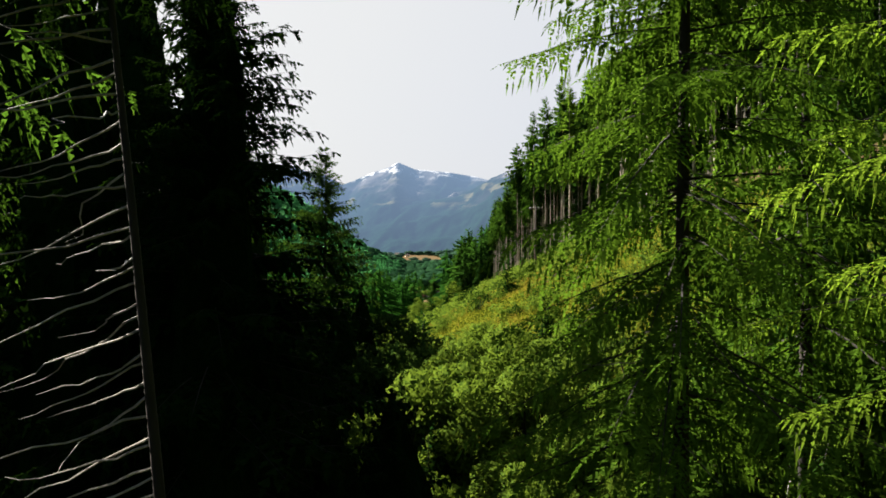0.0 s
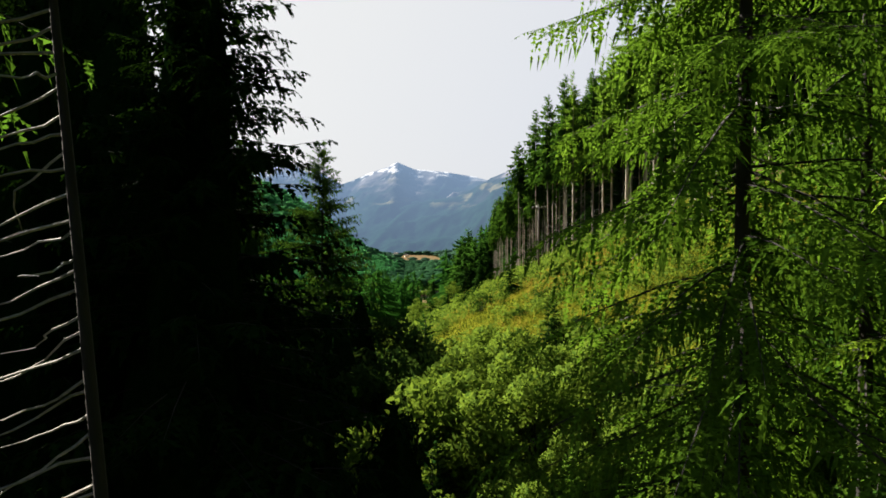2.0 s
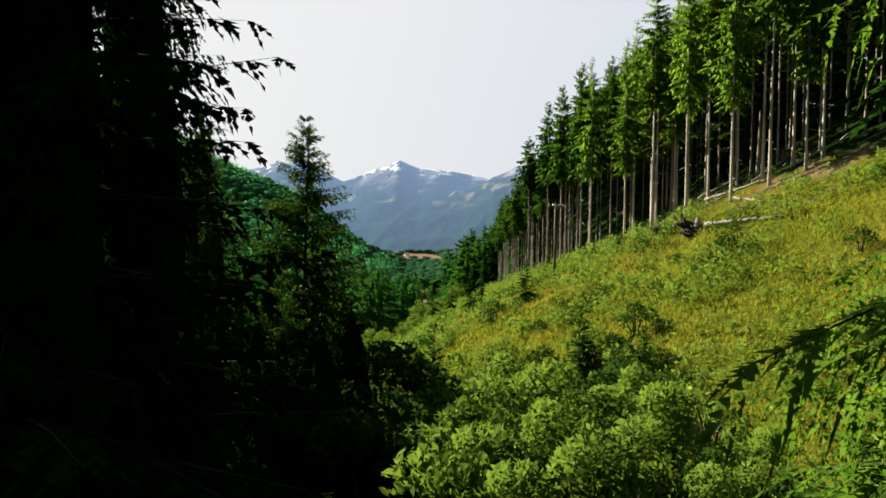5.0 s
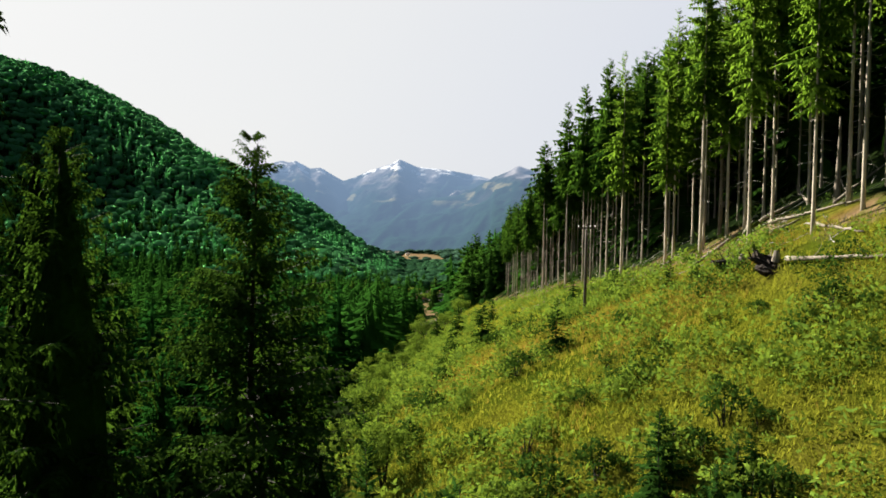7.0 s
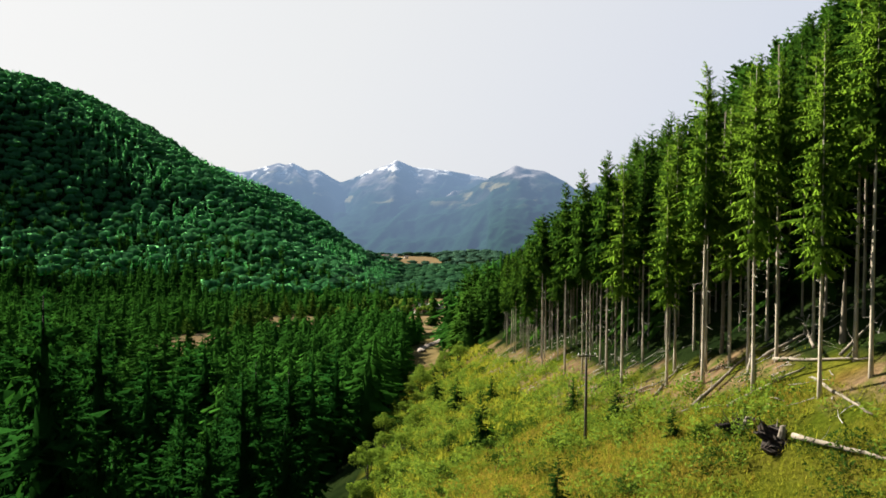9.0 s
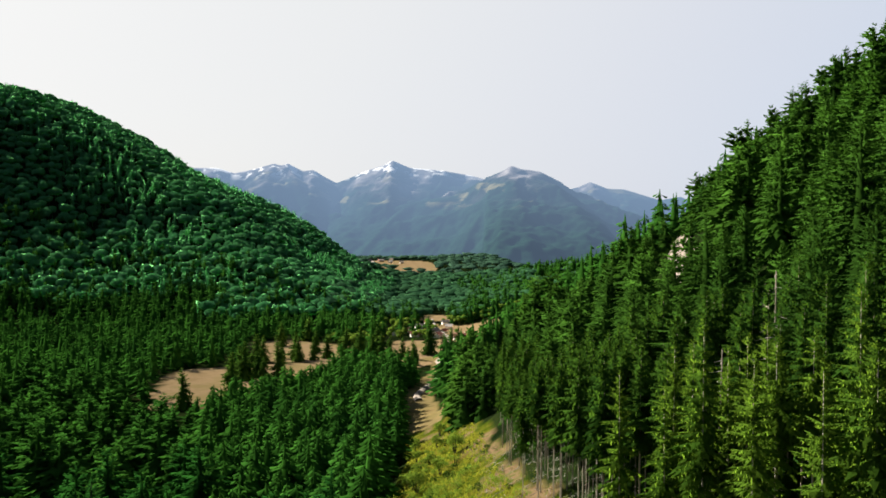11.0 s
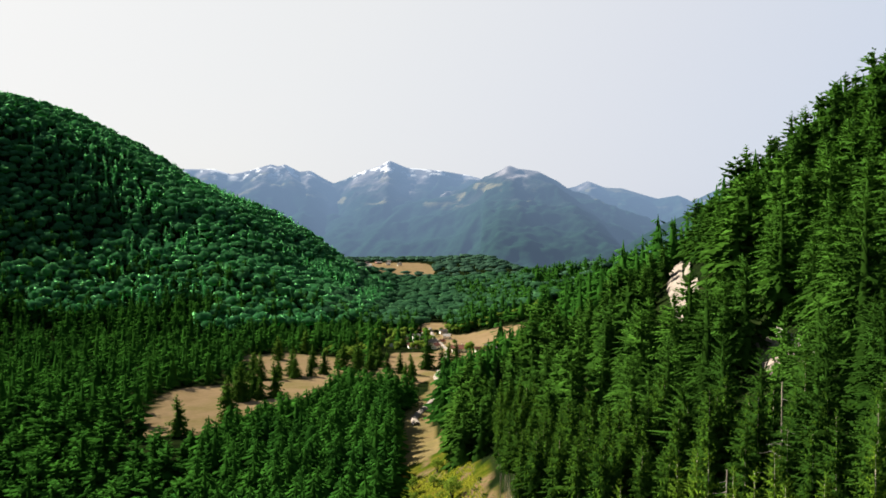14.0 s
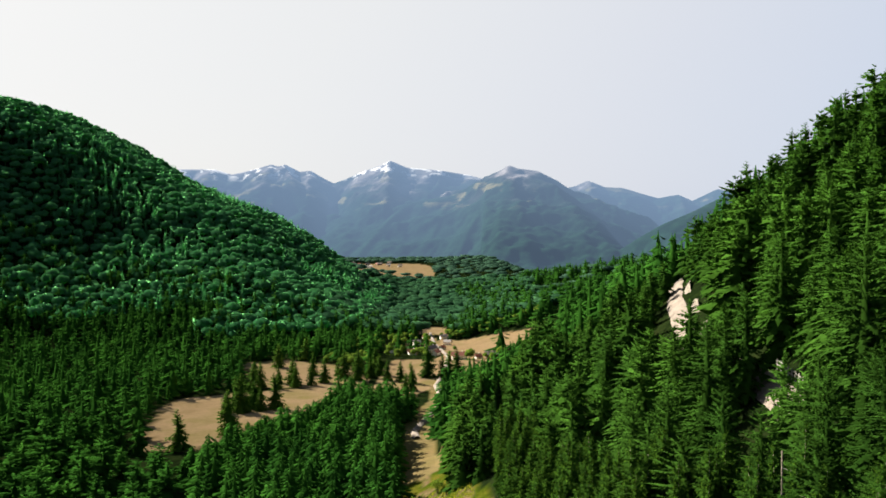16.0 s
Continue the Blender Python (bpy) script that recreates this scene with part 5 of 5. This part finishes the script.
# lower shrubs and bushes scattered through the grass
kinds = [shrub("bush", "low dark green bush in rough grass", 90 + i, 1.7 + 0.3 * i, 1.3 + 0.15 * i, 420, 0.125, LEAF_WEED, "low bushes in the clearing", 4) for i in range(3)]
kinds2 = [shrub("light_bush", "low light green leafy bush in rough grass", 95 + i, 1.6 + 0.4 * i, 1.3 + 0.2 * i, 420, 0.125, LEAF, "low bushes in the clearing", 4) for i in range(3)]
bx, by = scatter(rng, -14, 36, 46, 270, 3.4, lambda x, y: clearing_at(x, y) & (y > 46) & (rng.random(x.shape) < np.clip(0.8 - 0.026 * (x + 6), 0.12, 0.8) * np.where(y < 75, 1.3, 0.85)))
clear = ~((bx > 21) & (bx < 29) & (by > 70) & (by < 90))       # the fallen trunk lies open here
bx, by = bx[clear], by[clear]
dark = rng.random(len(bx)) < 0.4
DARK = [(10.7, 58.9), (11.8, 59.8), (9.6, 60.2), (11.0, 66.0), (12.6, 67.5), (13.8, 66.2), (9.6, 64.8), (18.9, 92.2), (18.2, 93.4), (19.5, 93.8), (21.4, 74.8), (20.2, 73.4), (22.6, 73.0), (4.2, 90.0)]
tx, ty = scatter(rng, -6, 13, 34, 68, 3.0, lambda x, y: (x > edge_left(y) + 0.8) & (x < 13 - 0.05 * (y - 34)) & (rng.random(x.shape) < 0.8))
for x, y in zip(tx, ty):
    copy_thing((kinds + kinds2)[int(rng.integers(0, 6))], ground_pose(x, y, rng.uniform(0, 6.28), rng.uniform(1.0, 1.8)))
plant(kinds, DARK + list(zip(bx[dark], by[dark])), rng, (0.5, 1.1), lambda x, y: 1.0 if x < 14 else 0.75)
plant(kinds2, list(zip(bx[~dark], by[~dark])), rng, (0.6, 1.4), lambda x, y: 1.0 if x < 6 else 0.62)

# young spruces crowding under the tall ones beside the flight
# dark needles carry the shade, the green copies the sunlight
kinds = [spruce("understorey_spruce", "young dark spruce in the shade under tall trees", 110 + i, 7.0, 2.1, 0.2, 18, 8, 5, 0.40, 0.5, BARK, NEEDLE, 0, 0, "young spruces under the tall ones", 0.8) for i in range(2)]
sunny = [spruce("understorey_spruce", "young green spruce below sunlit taller ones", 112 + i, 7.0, 2.1, 0.2, 20, 8, 6, 0.33, 0.5, BARK, NEEDLE_GREEN, 0, 0, "young spruces under the tall ones", 0.8) for i in range(2)]
for k, (x, y, h) in enumerate([(3.6, 24.5, 6.5), (6.6, 27.5, 7.5), (9.4, 26.0, 6.5), (12.2, 29.5, 8.0), (4.6, 31.5, 6.0), (13.8, 22.5, 7.5), (7.4, 20.5, 6.5), (12.0, 17.5, 7.5), (2.4, 20.0, 5.0), (15.5, 26.5, 8.0), (9.8, 32.5, 7.0), (16.5, 31.5, 8.0), (5.6, 22.0, 6.5), (8.2, 24.0, 8.0), (10.8, 27.5, 8.5), (13.4, 26.0, 9.0), (8.4, 30.0, 7.0), (11.6, 34.0, 8.0), (15.0, 34.5, 9.0), (18.0, 28.5, 9.5), (6.2, 18.0, 5.0), (10.2, 19.5, 8.0)]):
    m = ground_pose(x, y, k * 2.3, h / 7.0)
    if k < 2:
        sunny[k].matrix_basis = m
    else:
        copy_thing(sunny[k % 2], m)

# dark ones added along the clearing's edge in place of a cast shadow
ux, uy = scatter(rng, -9, 2, 34, 76, 4.4, lambda x, y: (x < edge_left(y) - 1.0) & (x > edge_left(y) - 7) & (np.hypot(x + 7.4, y - 50.8) > 3.5))
for k, (x, y) in enumerate(zip(ux, uy)):
    m = ground_pose(x, y, rng.uniform(0, 6.28), rng.uniform(0.8, 1.25))
    if k < 2:
        kinds[k].matrix_basis = m
    else:
        copy_thing(kinds[int(rng.integers(0, 2))], m)

# young spruces
kinds = [spruce("young_spruce", "young dark spruce in the grassy clearing", 100 + i, 4.5, 1.5, 0.2, 12, 7, 5, 0.42, 0.3, BARK, NEEDLE, 0, 0, "young spruces in the clearing") for i in range(2)]
for k, (x, y, h) in enumerate([(7.6, 93.0, 4.8), (8.7, 65.2, 4.0), (7.9, 62.0, 5.0), (10.6, 60.6, 4.3), (9.3, 59.0, 3.4), (12.0, 62.4, 3.2), (3.4, 131.0, 6.5), (6.5, 160.0, 5.0), (16.5, 112.0, 3.5), (1.0, 172.0, 7.0), (14.0, 124.0, 4.0), (-3.0, 196.0, 7.5), (18.0, 97.0, 2.6)]):
    m = ground_pose(x, y, k * 2.1, h / 4.5)
    if k < 2:
        kinds[k].matrix_basis = m
    else:
        copy_thing(kinds[k % 2], m)


def tufts(rng, x, y, blades, tall, spread, width):
    """Clumps of blades standing on the ground."""
    n = len(x)
    z = height(x, y)
    a = rng.uniform(0, 6.28, (n, blades))
    out = spread * rng.uniform(0.2, 1, (n, blades))
    h = tall[:, None] * rng.uniform(0.5, 1.15, (n, blades))
    base = np.stack([x[:, None] + 0.35 * out * np.cos(a), y[:, None] + 0.35 * out * np.sin(a), np.repeat(z[:, None] - 0.06, blades, 1)], -1)
    tip = base + np.stack([out * np.cos(a), out * np.sin(a), h], -1)
    side = np.stack([-np.sin(a), np.cos(a), 0 * a], -1) * width * rng.uniform(0.6, 1.4, (n, blades, 1))
    v = np.stack([base - side, base + side, tip], 2).reshape(-1, 3)
    return v, np.arange(len(v)).reshape(-1, 3)


def strewn(rng, count, x0, x1, y0, y1, keep):
    x, y = rng.uniform(x0, x1, count), rng.uniform(y0, y1, count)
    ok = keep(x, y)
    return x[ok], y[ok]


gx, gy = strewn(rng, 40000, -14, 37, 42, 130, lambda x, y: clearing_at(x, y) & (waves(x, y, 2.6, 12) + rng.normal(0, 0.3, x.shape) > -0.6))
ex, ey = strewn(rng, 2600, 8, 44, 78, 220, lambda x, y: (x > edge_right(y) - 2) & (x < edge_right(y) + 5) & (waves(x, y, 3.2, 31) > -0.2))
gx, gy = np.concatenate([gx, ex]), np.concatenate([gy, ey])
hx, hy = strewn(rng, 6500, -16, 24, 130, 300, lambda x, y: clearing_at(x, y))
nx, ny = strewn(rng, 36000, -4, 32, 42, 84, lambda x, y: clearing_at(x, y))
stuff("meadow_grass", join([tufts(rng, nx, ny, 5, rng.uniform(0.12, 0.42, len(nx)), 0.42, 0.024), tufts(rng, gx, gy, 5, rng.uniform(0.2, 0.6, len(gx)), 0.48, 0.030), tufts(rng, hx, hy, 5, rng.uniform(0.5, 1.1, len(hx)), 0.5, 0.11)]), GRASS,
      "tall yellow-green meadow grass on the sunny slope", "grass")
yx, yy = strewn(rng, 24000, -6, 36, 46, 125, lambda x, y: clearing_at(x, y) & (waves(x, y, 6.0, 41) + 0.5 * smooth(70, 100, y) + rng.normal(0, 0.22, x.shape) > 0.42))
stuff("dry_grass", tufts(rng, yx, yy, 4, rng.uniform(0.3, 0.75, len(yx)), 0.4, 0.026), GRASS_DRY, "patches of golden dry grass on the sunny slope", "grass")
wx, wy = strewn(rng, 13000, -15, 38, 40, 220, lambda x, y: clearing_at(x, y) & (waves(x, y, 3.2, 9) + rng.normal(0, 0.25, x.shape) > 0.10))
clumps = [leaf_cloud(rng, [(0, 0, 0.35, 0.5), (0.35, 0.2, 0.25, 0.35), (-0.3, 0.25, 0.3, 0.35)], 34, 0.085) for i in range(5)]
forest("wild_herbs", "leafy green wild herbs and brambles in the grass", clumps, wx, wy, 0.7 + 1.9 * rng.random(len(wx)) ** 1.8, LEAF, rng)
tagged(bpy.data.objects["wild_herbs"], "", "herbs")
# these dark clumps stand in for shade between the meadow plants
dx, dy = strewn(rng, 5200, -8, 36, 44, 130, lambda x, y: clearing_at(x, y) & (waves(x, y, 2.2, 21) + 0.4 * waves(x, y, 9.0, 22) + rng.normal(0, 0.12, x.shape) > 0.62))
forest("dark_herbs", "low dark green brambles dotted through the grass", clumps, dx, dy, rng.uniform(0.9, 1.9, len(dx)), LEAF_WEED, rng)
tagged(bpy.data.objects["dark_herbs"], "", "herbs")
ux, uy = strewn(rng, 800, 6, 50, 80, 240, lambda x, y: (x > edge_right(y) - 3) & (x < edge_right(y) + 12) & (waves(x, y, 3.5, 15) > -0.1))
forest("undergrowth", "dark green undergrowth between the stems of the stand", clumps, ux, uy, rng.uniform(0.8, 1.9, len(ux)), LEAF_DARK, rng)
tagged(bpy.data.objects["undergrowth"], "", "undergrowth")


# ---------------------------------------------------------------- pole, wind-thrown trees and dead wood
# broken branches lying under the stand
rng = np.random.default_rng(77)
kx, ky = strewn(rng, 900, 8, 48, 82, 220, lambda x, y: (x > edge_right(y) - 5) & (x < edge_right(y) + 10))
sticks = []
for x, y in zip(kx, ky):
    a, l = rng.uniform(0, 6.28), rng.uniform(0.6, 2.6)
    ends = [(x - l * math.cos(a) / 2, y - l * math.sin(a) / 2), (x + l * math.cos(a) / 2, y + l * math.sin(a) / 2)]
    p, q = [np.array((u, v, float(height(u, v)) + rng.uniform(0.02, 0.3))) for u, v in ends]
    sticks.append(tube([p, (p + q) / 2 + rng.normal(0, 0.08, 3), q], [0.05, 0.035, 0.015], 4))
stuff("fallen_branches", join(sticks), DEAD, "broken grey branches lying on the forest floor", "branches")


def utility_pole(x, y, h):
    ob = thing("utility_pole", "weathered wooden utility pole with a crossarm in grass", "utility pole", "", ground_pose(x, y, 0.15))
    part("pole", tube([(0, 0, -1.0), (0, 0, h * 0.5), (0, 0, h)], [0.17, 0.14, 0.11], 10), POLE_WOOD, ob, "", False)
    arm = part("crossarm", box(0, -0.16, h - 0.45, 1.9, 0.11, 0.14), POLE_WOOD, ob)
    part("bracket", box(0, -0.11, h - 0.45, 0.2, 0.04, 0.3), CERAMIC, ob, "pale metal bracket")
    for k in (-0.85, -0.35, 0.35, 0.85):
        part("insulator", tube([(k, -0.16, h - 0.38), (k, -0.16, h - 0.30), (k, -0.16, h - 0.22), (k, -0.16, h - 0.16)], [0.03, 0.085, 0.085, 0.04], 8), CERAMIC, arm, "white ceramic insulator")
    return ob


utility_pole(12.5, 107.4, 9.2)


def fallen_log(a, b, r, seed, lift=0.0):
    """A bare stem lying on the slope between two places."""
    rng = np.random.default_rng(seed)
    s = np.linspace(0, 1, 9)
    x, y = a[0] + (b[0] - a[0]) * s, a[1] + (b[1] - a[1]) * s
    z = np.interp(s, (0, 1), (float(height(*a)) + lift, float(height(*b)) + lift * 0.4))
    z = np.maximum(z, height(x, y) + 0.4 * r) + 0.5 * r
    p = np.stack([x, y, z], 1) + rng.normal(0, 0.03, (9, 3))
    ob = thing("fallen_log", "pale bare fallen spruce trunk lying on the slope", "log", "fallen trunks on the slope", pose(*p[0]))
    part("trunk", tube(p - p[0], r * (1.0 - 0.55 * s), 8), BARK_PALE, ob, "", False)
    for k in range(5):
        i = rng.integers(2, 8)
        q = p[i] - p[0]
        a2 = rng.uniform(0, 6.28)
        part("branch_stub", tube([q, q + np.array((0.5 * math.cos(a2), 0.5 * math.sin(a2), 0.5)), q + np.array((0.8 * math.cos(a2), 0.8 * math.sin(a2), 1.1))], [0.03, 0.02, 0.008], 4), DEAD, ob)
    return ob


for k, (a, b, r, lift) in enumerate([((21.2, 101.5), (29.5, 107.8), 0.19, 0.2), ((22.6, 97.0), (28.6, 95.4), 0.16, 0.1), ((27.6, 101.8), (31.8, 101.9), 0.17, 0.9), ((28.2, 101.0), (31.2, 90.0), 0.16, 0.3), ((27.7, 91.0), (27.5, 83.0), 0.15, 0.2),
                                       ((23.2, 85.4), (26.4, 76.5), 0.20, 0.3), ((29.5, 96.0), (32.5, 104.5), 0.15, 1.1), ((25.5, 100.0), (29.2, 108.5), 0.13, 0.8), ((20.5, 112.0), (25.5, 119.0), 0.14, 0.2), ((30.5, 93.5), (37.0, 98.0), 0.15, 0.4),
                                       ((18.0, 118.0), (23.0, 116.5), 0.12, 0.1), ((17.0, 128.0), (23.5, 131.0), 0.13, 0.3)]):
    fallen_log(a, b, r, 200 + k, lift)


def root_plate(x, y, wide, seed, turn):
    """The upturned root disc of a wind-thrown tree."""
    rng = np.random.default_rng(seed)
    ob = thing("root_plate", "dark upturned root plate of a wind-thrown spruce", "tree stump", "root plates on the slope", ground_pose(x, y, turn))
    rings, sides = 6, 20
    v, t = [], []
    edge = [1 + 0.20 * math.sin(3 * 6.283 * k / sides + seed) + rng.uniform(-0.34, 0.30) for k in range(sides)]
    for face in (-1, 1):
        for i in range(rings):
            for k in range(sides):
                a = 6.283 * k / sides
                r = wide * (i + 0.3) / rings * edge[k]
                thick = 0.62 * (1 - 0.8 * i / rings) + rng.uniform(-0.24, 0.24)
                v.append((1.25 * r * math.cos(a) + rng.uniform(-0.14, 0.14), face * thick + 0.70 * r * math.sin(a), 0.18 * wide + 0.55 * r * math.sin(a) + rng.uniform(-0.16, 0.16)))
    for f in (0, 1):
        for i in range(rings - 1):
            for k in range(sides):
                p, q = f * rings * sides + i * sides + k, f * rings * sides + i * sides + (k + 1) % sides
                t += [(p, q, p + sides), (q, q + sides, p + sides)]
        t += [(f * rings * sides, f * rings * sides + k, f * rings * sides + k + 1) for k in range(1, sides - 1)]
    o = rings * sides
    for k in range(sides):
        p, q = (rings - 1) * sides + k, (rings - 1) * sides + (k + 1) % sides
        t += [(p, q, p + o), (q, q + o, p + o)]
    part("soil", (np.array(v), np.array(t)), EARTH, ob)
    part("stump", tube([(0.1, -0.2, 0.2 * wide), (0.15, -0.3, 0.55 * wide), (0.2, -0.3, 0.78 * wide)], [0.30, 0.25, 0.16], 9), BARK_PALE, ob, "pale broken wood")
    for k in range(20):
        a = rng.uniform(0, 6.283)
        r = wide * rng.uniform(0.7, 0.95)
        p = np.array((1.25 * r * math.cos(a), 0.70 * r * math.sin(a), 0.18 * wide + 0.55 * r * math.sin(a)))
        w = np.array((math.cos(a), rng.uniform(-0.8, 0.8), math.sin(a))) * rng.uniform(0.3, 0.8)
        part("root", tube([p - 0.4 * w, p + 0.5 * w, p + w + (0, 0, 0.12)], [0.07, 0.045, 0.015], 5), EARTH if k % 3 else BARK_PALE, ob)
    return ob


root_plate(22.4, 86.2, 1.75, 3, 0.5)
root_plate(21.6, 90.6, 1.45, 5, 0.2)


def snag(x, y, h, r, seed, label, branches=0, long=1.5):
    """A dead standing stem."""
    rng = np.random.default_rng(seed)
    ob = thing("dead_tree", label, "dead tree", "dead standing stems", ground_pose(x, y))
    z = np.linspace(-0.8, h, 8)
    part("trunk", tube(np.stack([0.1 * np.sin(z * 0.3), 0.08 * np.cos(z * 0.25), z], 1), r * (1 - 0.75 * np.clip(z / h, 0, 1)), 8), BARK_PALE, ob, "", False)
    for k in range(branches):
        part("dead_branch", dead_branch(rng, h * rng.uniform(0.35, 0.97), rng.uniform(0, 6.28), long * rng.uniform(0.5, 1.2), 0.035, 0.15), DEAD, ob)
    return ob


snag(32.3, 96.7, 7.2, 0.30, 1, "broken pale stem of a dead spruce", 3, 0.6)
snag(35.3, 117.7, standing(35.3, 117.7, 67), 0.28, 2, "bare silver dead spruce with short branches", 34, 2.6)
snag(28.0, 113.6, standing(28.0, 113.6, 59), 0.24, 3, "bare dead spruce among green ones", 26, 1.6)
snag(19.5, 282.0, standing(19.5, 282, 30), 0.24, 4, "thin pale dead stem at the forest edge", 8, 0.8)
snag(21.0, 283.0, standing(21, 283, 27), 0.22, 5, "thin pale dead stem at the forest edge", 8, 0.8)


# ---------------------------------------------------------------- forest road: guard rail and rock cut
def guard_rail(y0, y1, side):
    ob = thing("guard_rail", "weathered timber guard rail along the forest road", "fence", "", pose(float(hill_road_x(y0)), y0, float(height(hill_road_x(y0), y0))))
    o = np.array((float(hill_road_x(y0)), y0, float(height(hill_road_x(y0), y0))))
    prev = None
    for y in np.arange(y0, y1, 2.2):
        x = float(hill_road_x(y)) + side
        p = np.array((x, y, float(height(x, y)))) - o
        part("post", box(p[0], p[1], p[2] + 0.9, 0.24, 0.24, 2.6), DEAD, ob)
        if prev is not None:
            for lift in (0.9, 1.7):
                part("rail", tube([prev + (0, 0, lift), p + (0, 0, lift)], [0.09, 0.09], 6), DEAD, ob)
        prev = p
    return ob


guard_rail(178, 204, 3.6)


def rock_cut(y0, y1):
    """The bare bank above the road."""
    rng = np.random.default_rng(4)
    ys = np.arange(y0, y1, 2.0)
    v = []
    for y in ys:
        for k in range(5):
            x = float(hill_road_x(y)) + 3.3 + 0.55 * k + rng.uniform(-0.25, 0.25)
            v.append((x, y + rng.uniform(-0.4, 0.4), float(height(float(hill_road_x(y)) + 3.3, y)) - 0.5 + 1.05 * k * (0.6 + 0.4 * math.sin(0.2 * y)) + rng.uniform(-0.2, 0.2)))
    n = len(ys)
    i = (np.arange(n - 1)[:, None] * 5 + np.arange(4)[None]).ravel()
    t = np.concatenate([np.stack([i, i + 1, i + 6], 1), np.stack([i, i + 6, i + 5], 1)])
    return tagged(new("road_bank", mesh("road_bank", np.array(v), t, CONCRETE)), "bare pale rock bank above the forest road", "rock", "", "structure")


rock_cut(262, 345)


# ---------------------------------------------------------------- village houses
def house(label, length, depth, walls, roof_mat, wall_mat, group="village houses"):
    """A gabled house: walls, overhanging roof, chimney, windows and door."""
    ob = thing("house", label, "house", group)
    l, d, e, r = length / 2, depth / 2, walls, walls + depth * 0.36
    v = np.array([(-l, -d, -1), (l, -d, -1), (l, d, -1), (-l, d, -1), (-l, -d, e), (l, -d, e), (l, d, e), (-l, d, e), (-l, 0, r), (l, 0, r)])
    t = [(0, 1, 5), (0, 5, 4), (1, 2, 6), (1, 6, 5), (2, 3, 7), (2, 7, 6), (3, 0, 4), (3, 4, 7), (5, 6, 9), (7, 4, 8)]
    part("wall", (v, np.array(t)), wall_mat, ob)
    o = 0.9
    drop = o * 0.72
    a = np.array([(-l - o, -d - o, e - drop), (l + o, -d - o, e - drop), (l + o, 0, r), (-l - o, 0, r), (-l - o, d + o, e - drop), (l + o, d + o, e - drop)])
    v = np.concatenate([a + (0, 0, 0.05), a + (0, 0, 0.35)])
    t = [(0, 2, 1), (0, 3, 2), (3, 4, 5), (3, 5, 2), (6, 7, 8), (6, 8, 9), (9, 8, 11), (9, 11, 10), (0, 1, 7), (0, 7, 6), (5, 4, 10), (5, 10, 11), (1, 2, 8), (1, 8, 7), (2, 5, 11), (2, 11, 8), (3, 0, 6), (3, 6, 9), (4, 3, 9), (4, 9, 10)]
    roof = part("roof", (v, np.array(t)), roof_mat, ob)
    part("chimney", box(l * 0.4, 0.8, r + 0.3, 0.8, 0.8, 1.6), PLASTER, roof)
    for k in (-0.62, -0.22, 0.22, 0.62):
        for z in ((1.5,) if walls < 4 else (1.5, 4.2)):
            part("window", box(l * 2 * k * 0.7, -d - 0.02, z, 1.1, 0.12, 1.3), PANE, ob)
    part("door", box(0, -d - 0.02, 1.0, 1.1, 0.14, 2.1), TIMBER, ob)
    return ob


kinds = [house("farmhouse with a red roof and pale walls", 17, 9, 5.0, TILE_RED, PLASTER), house("house with a grey roof and pale walls", 12, 9, 5.2, TILE_GREY, PLASTER),
         house("timber barn with a grey roof", 14, 9, 4.5, TILE_GREY, TIMBER), house("small house with a red roof", 10, 8, 3.6, TILE_RED, PLASTER)]
HOMES = [(19, 742, 0, 0.1), (-6, 790, 1, 0.6), (-24, 775, 3, 0.3), (-18, 800, 3, -0.2), (4, 812, 3, 0.9), (-10, 822, 3, 0.2), (36, 745, 3, 0.4), (-2, 770, 0, 1.2), (10, 850, 1, -0.4), (-22, 850, 1, 0.2), (-32, 820, 0, 0.5), (6, 900, 1, 0.3), (-14, 905, 3, 0.1), (48, 748, 2, 0.1), (-42, 790, 1, 0.8)]
used = set()
for x, y, k, turn in HOMES:
    m = ground_pose(x, y, turn, 0.78, 0.0)
    if k in used:
        copy_thing(kinds[k], m)
    else:
        kinds[k].matrix_basis = m
        used.add(k)
rng = np.random.default_rng(31)
for k in range(26):
    x, y = rng.uniform(-260, -90), rng.uniform(2300, 2500)
    if k > 9:
        x, y = rng.uniform(-270, -175), rng.uniform(2050, 2400)
    copy_thing(kinds[(1, 3, 1, 2)[k % 4]], ground_pose(x, y, rng.uniform(-0.5, 0.5), 1.25, 0.0))

# broadleaf trees round the houses and along the field edges
vx, vy = scatter(rng, -75, 60, 690, 930, 13, lambda x, y: ~field_at(x, y) & (np.abs(x - track_x(y)) > 6) & (rng.random(x.shape) < 0.7))
rx = np.concatenate([vx, rng.uniform(-2, 112, 60), rng.uniform(20, 60, 16), rng.uniform(-100, -60, 12)])
ry = np.concatenate([vy, 905 + rng.uniform(-8, 10, 60), 738 + rng.uniform(-4, 6, 16), rng.uniform(690, 730, 12)])
ok = ~np.any([np.hypot(rx - x, ry - y) < 9 for x, y, k, turn in HOMES], axis=0)
forest("village_trees", "light green broadleaf trees round the village houses", ROUND, rx[ok], ry[ok], rng.uniform(6, 11, ok.sum()), LEAF, rng, (0.9, 1.3))
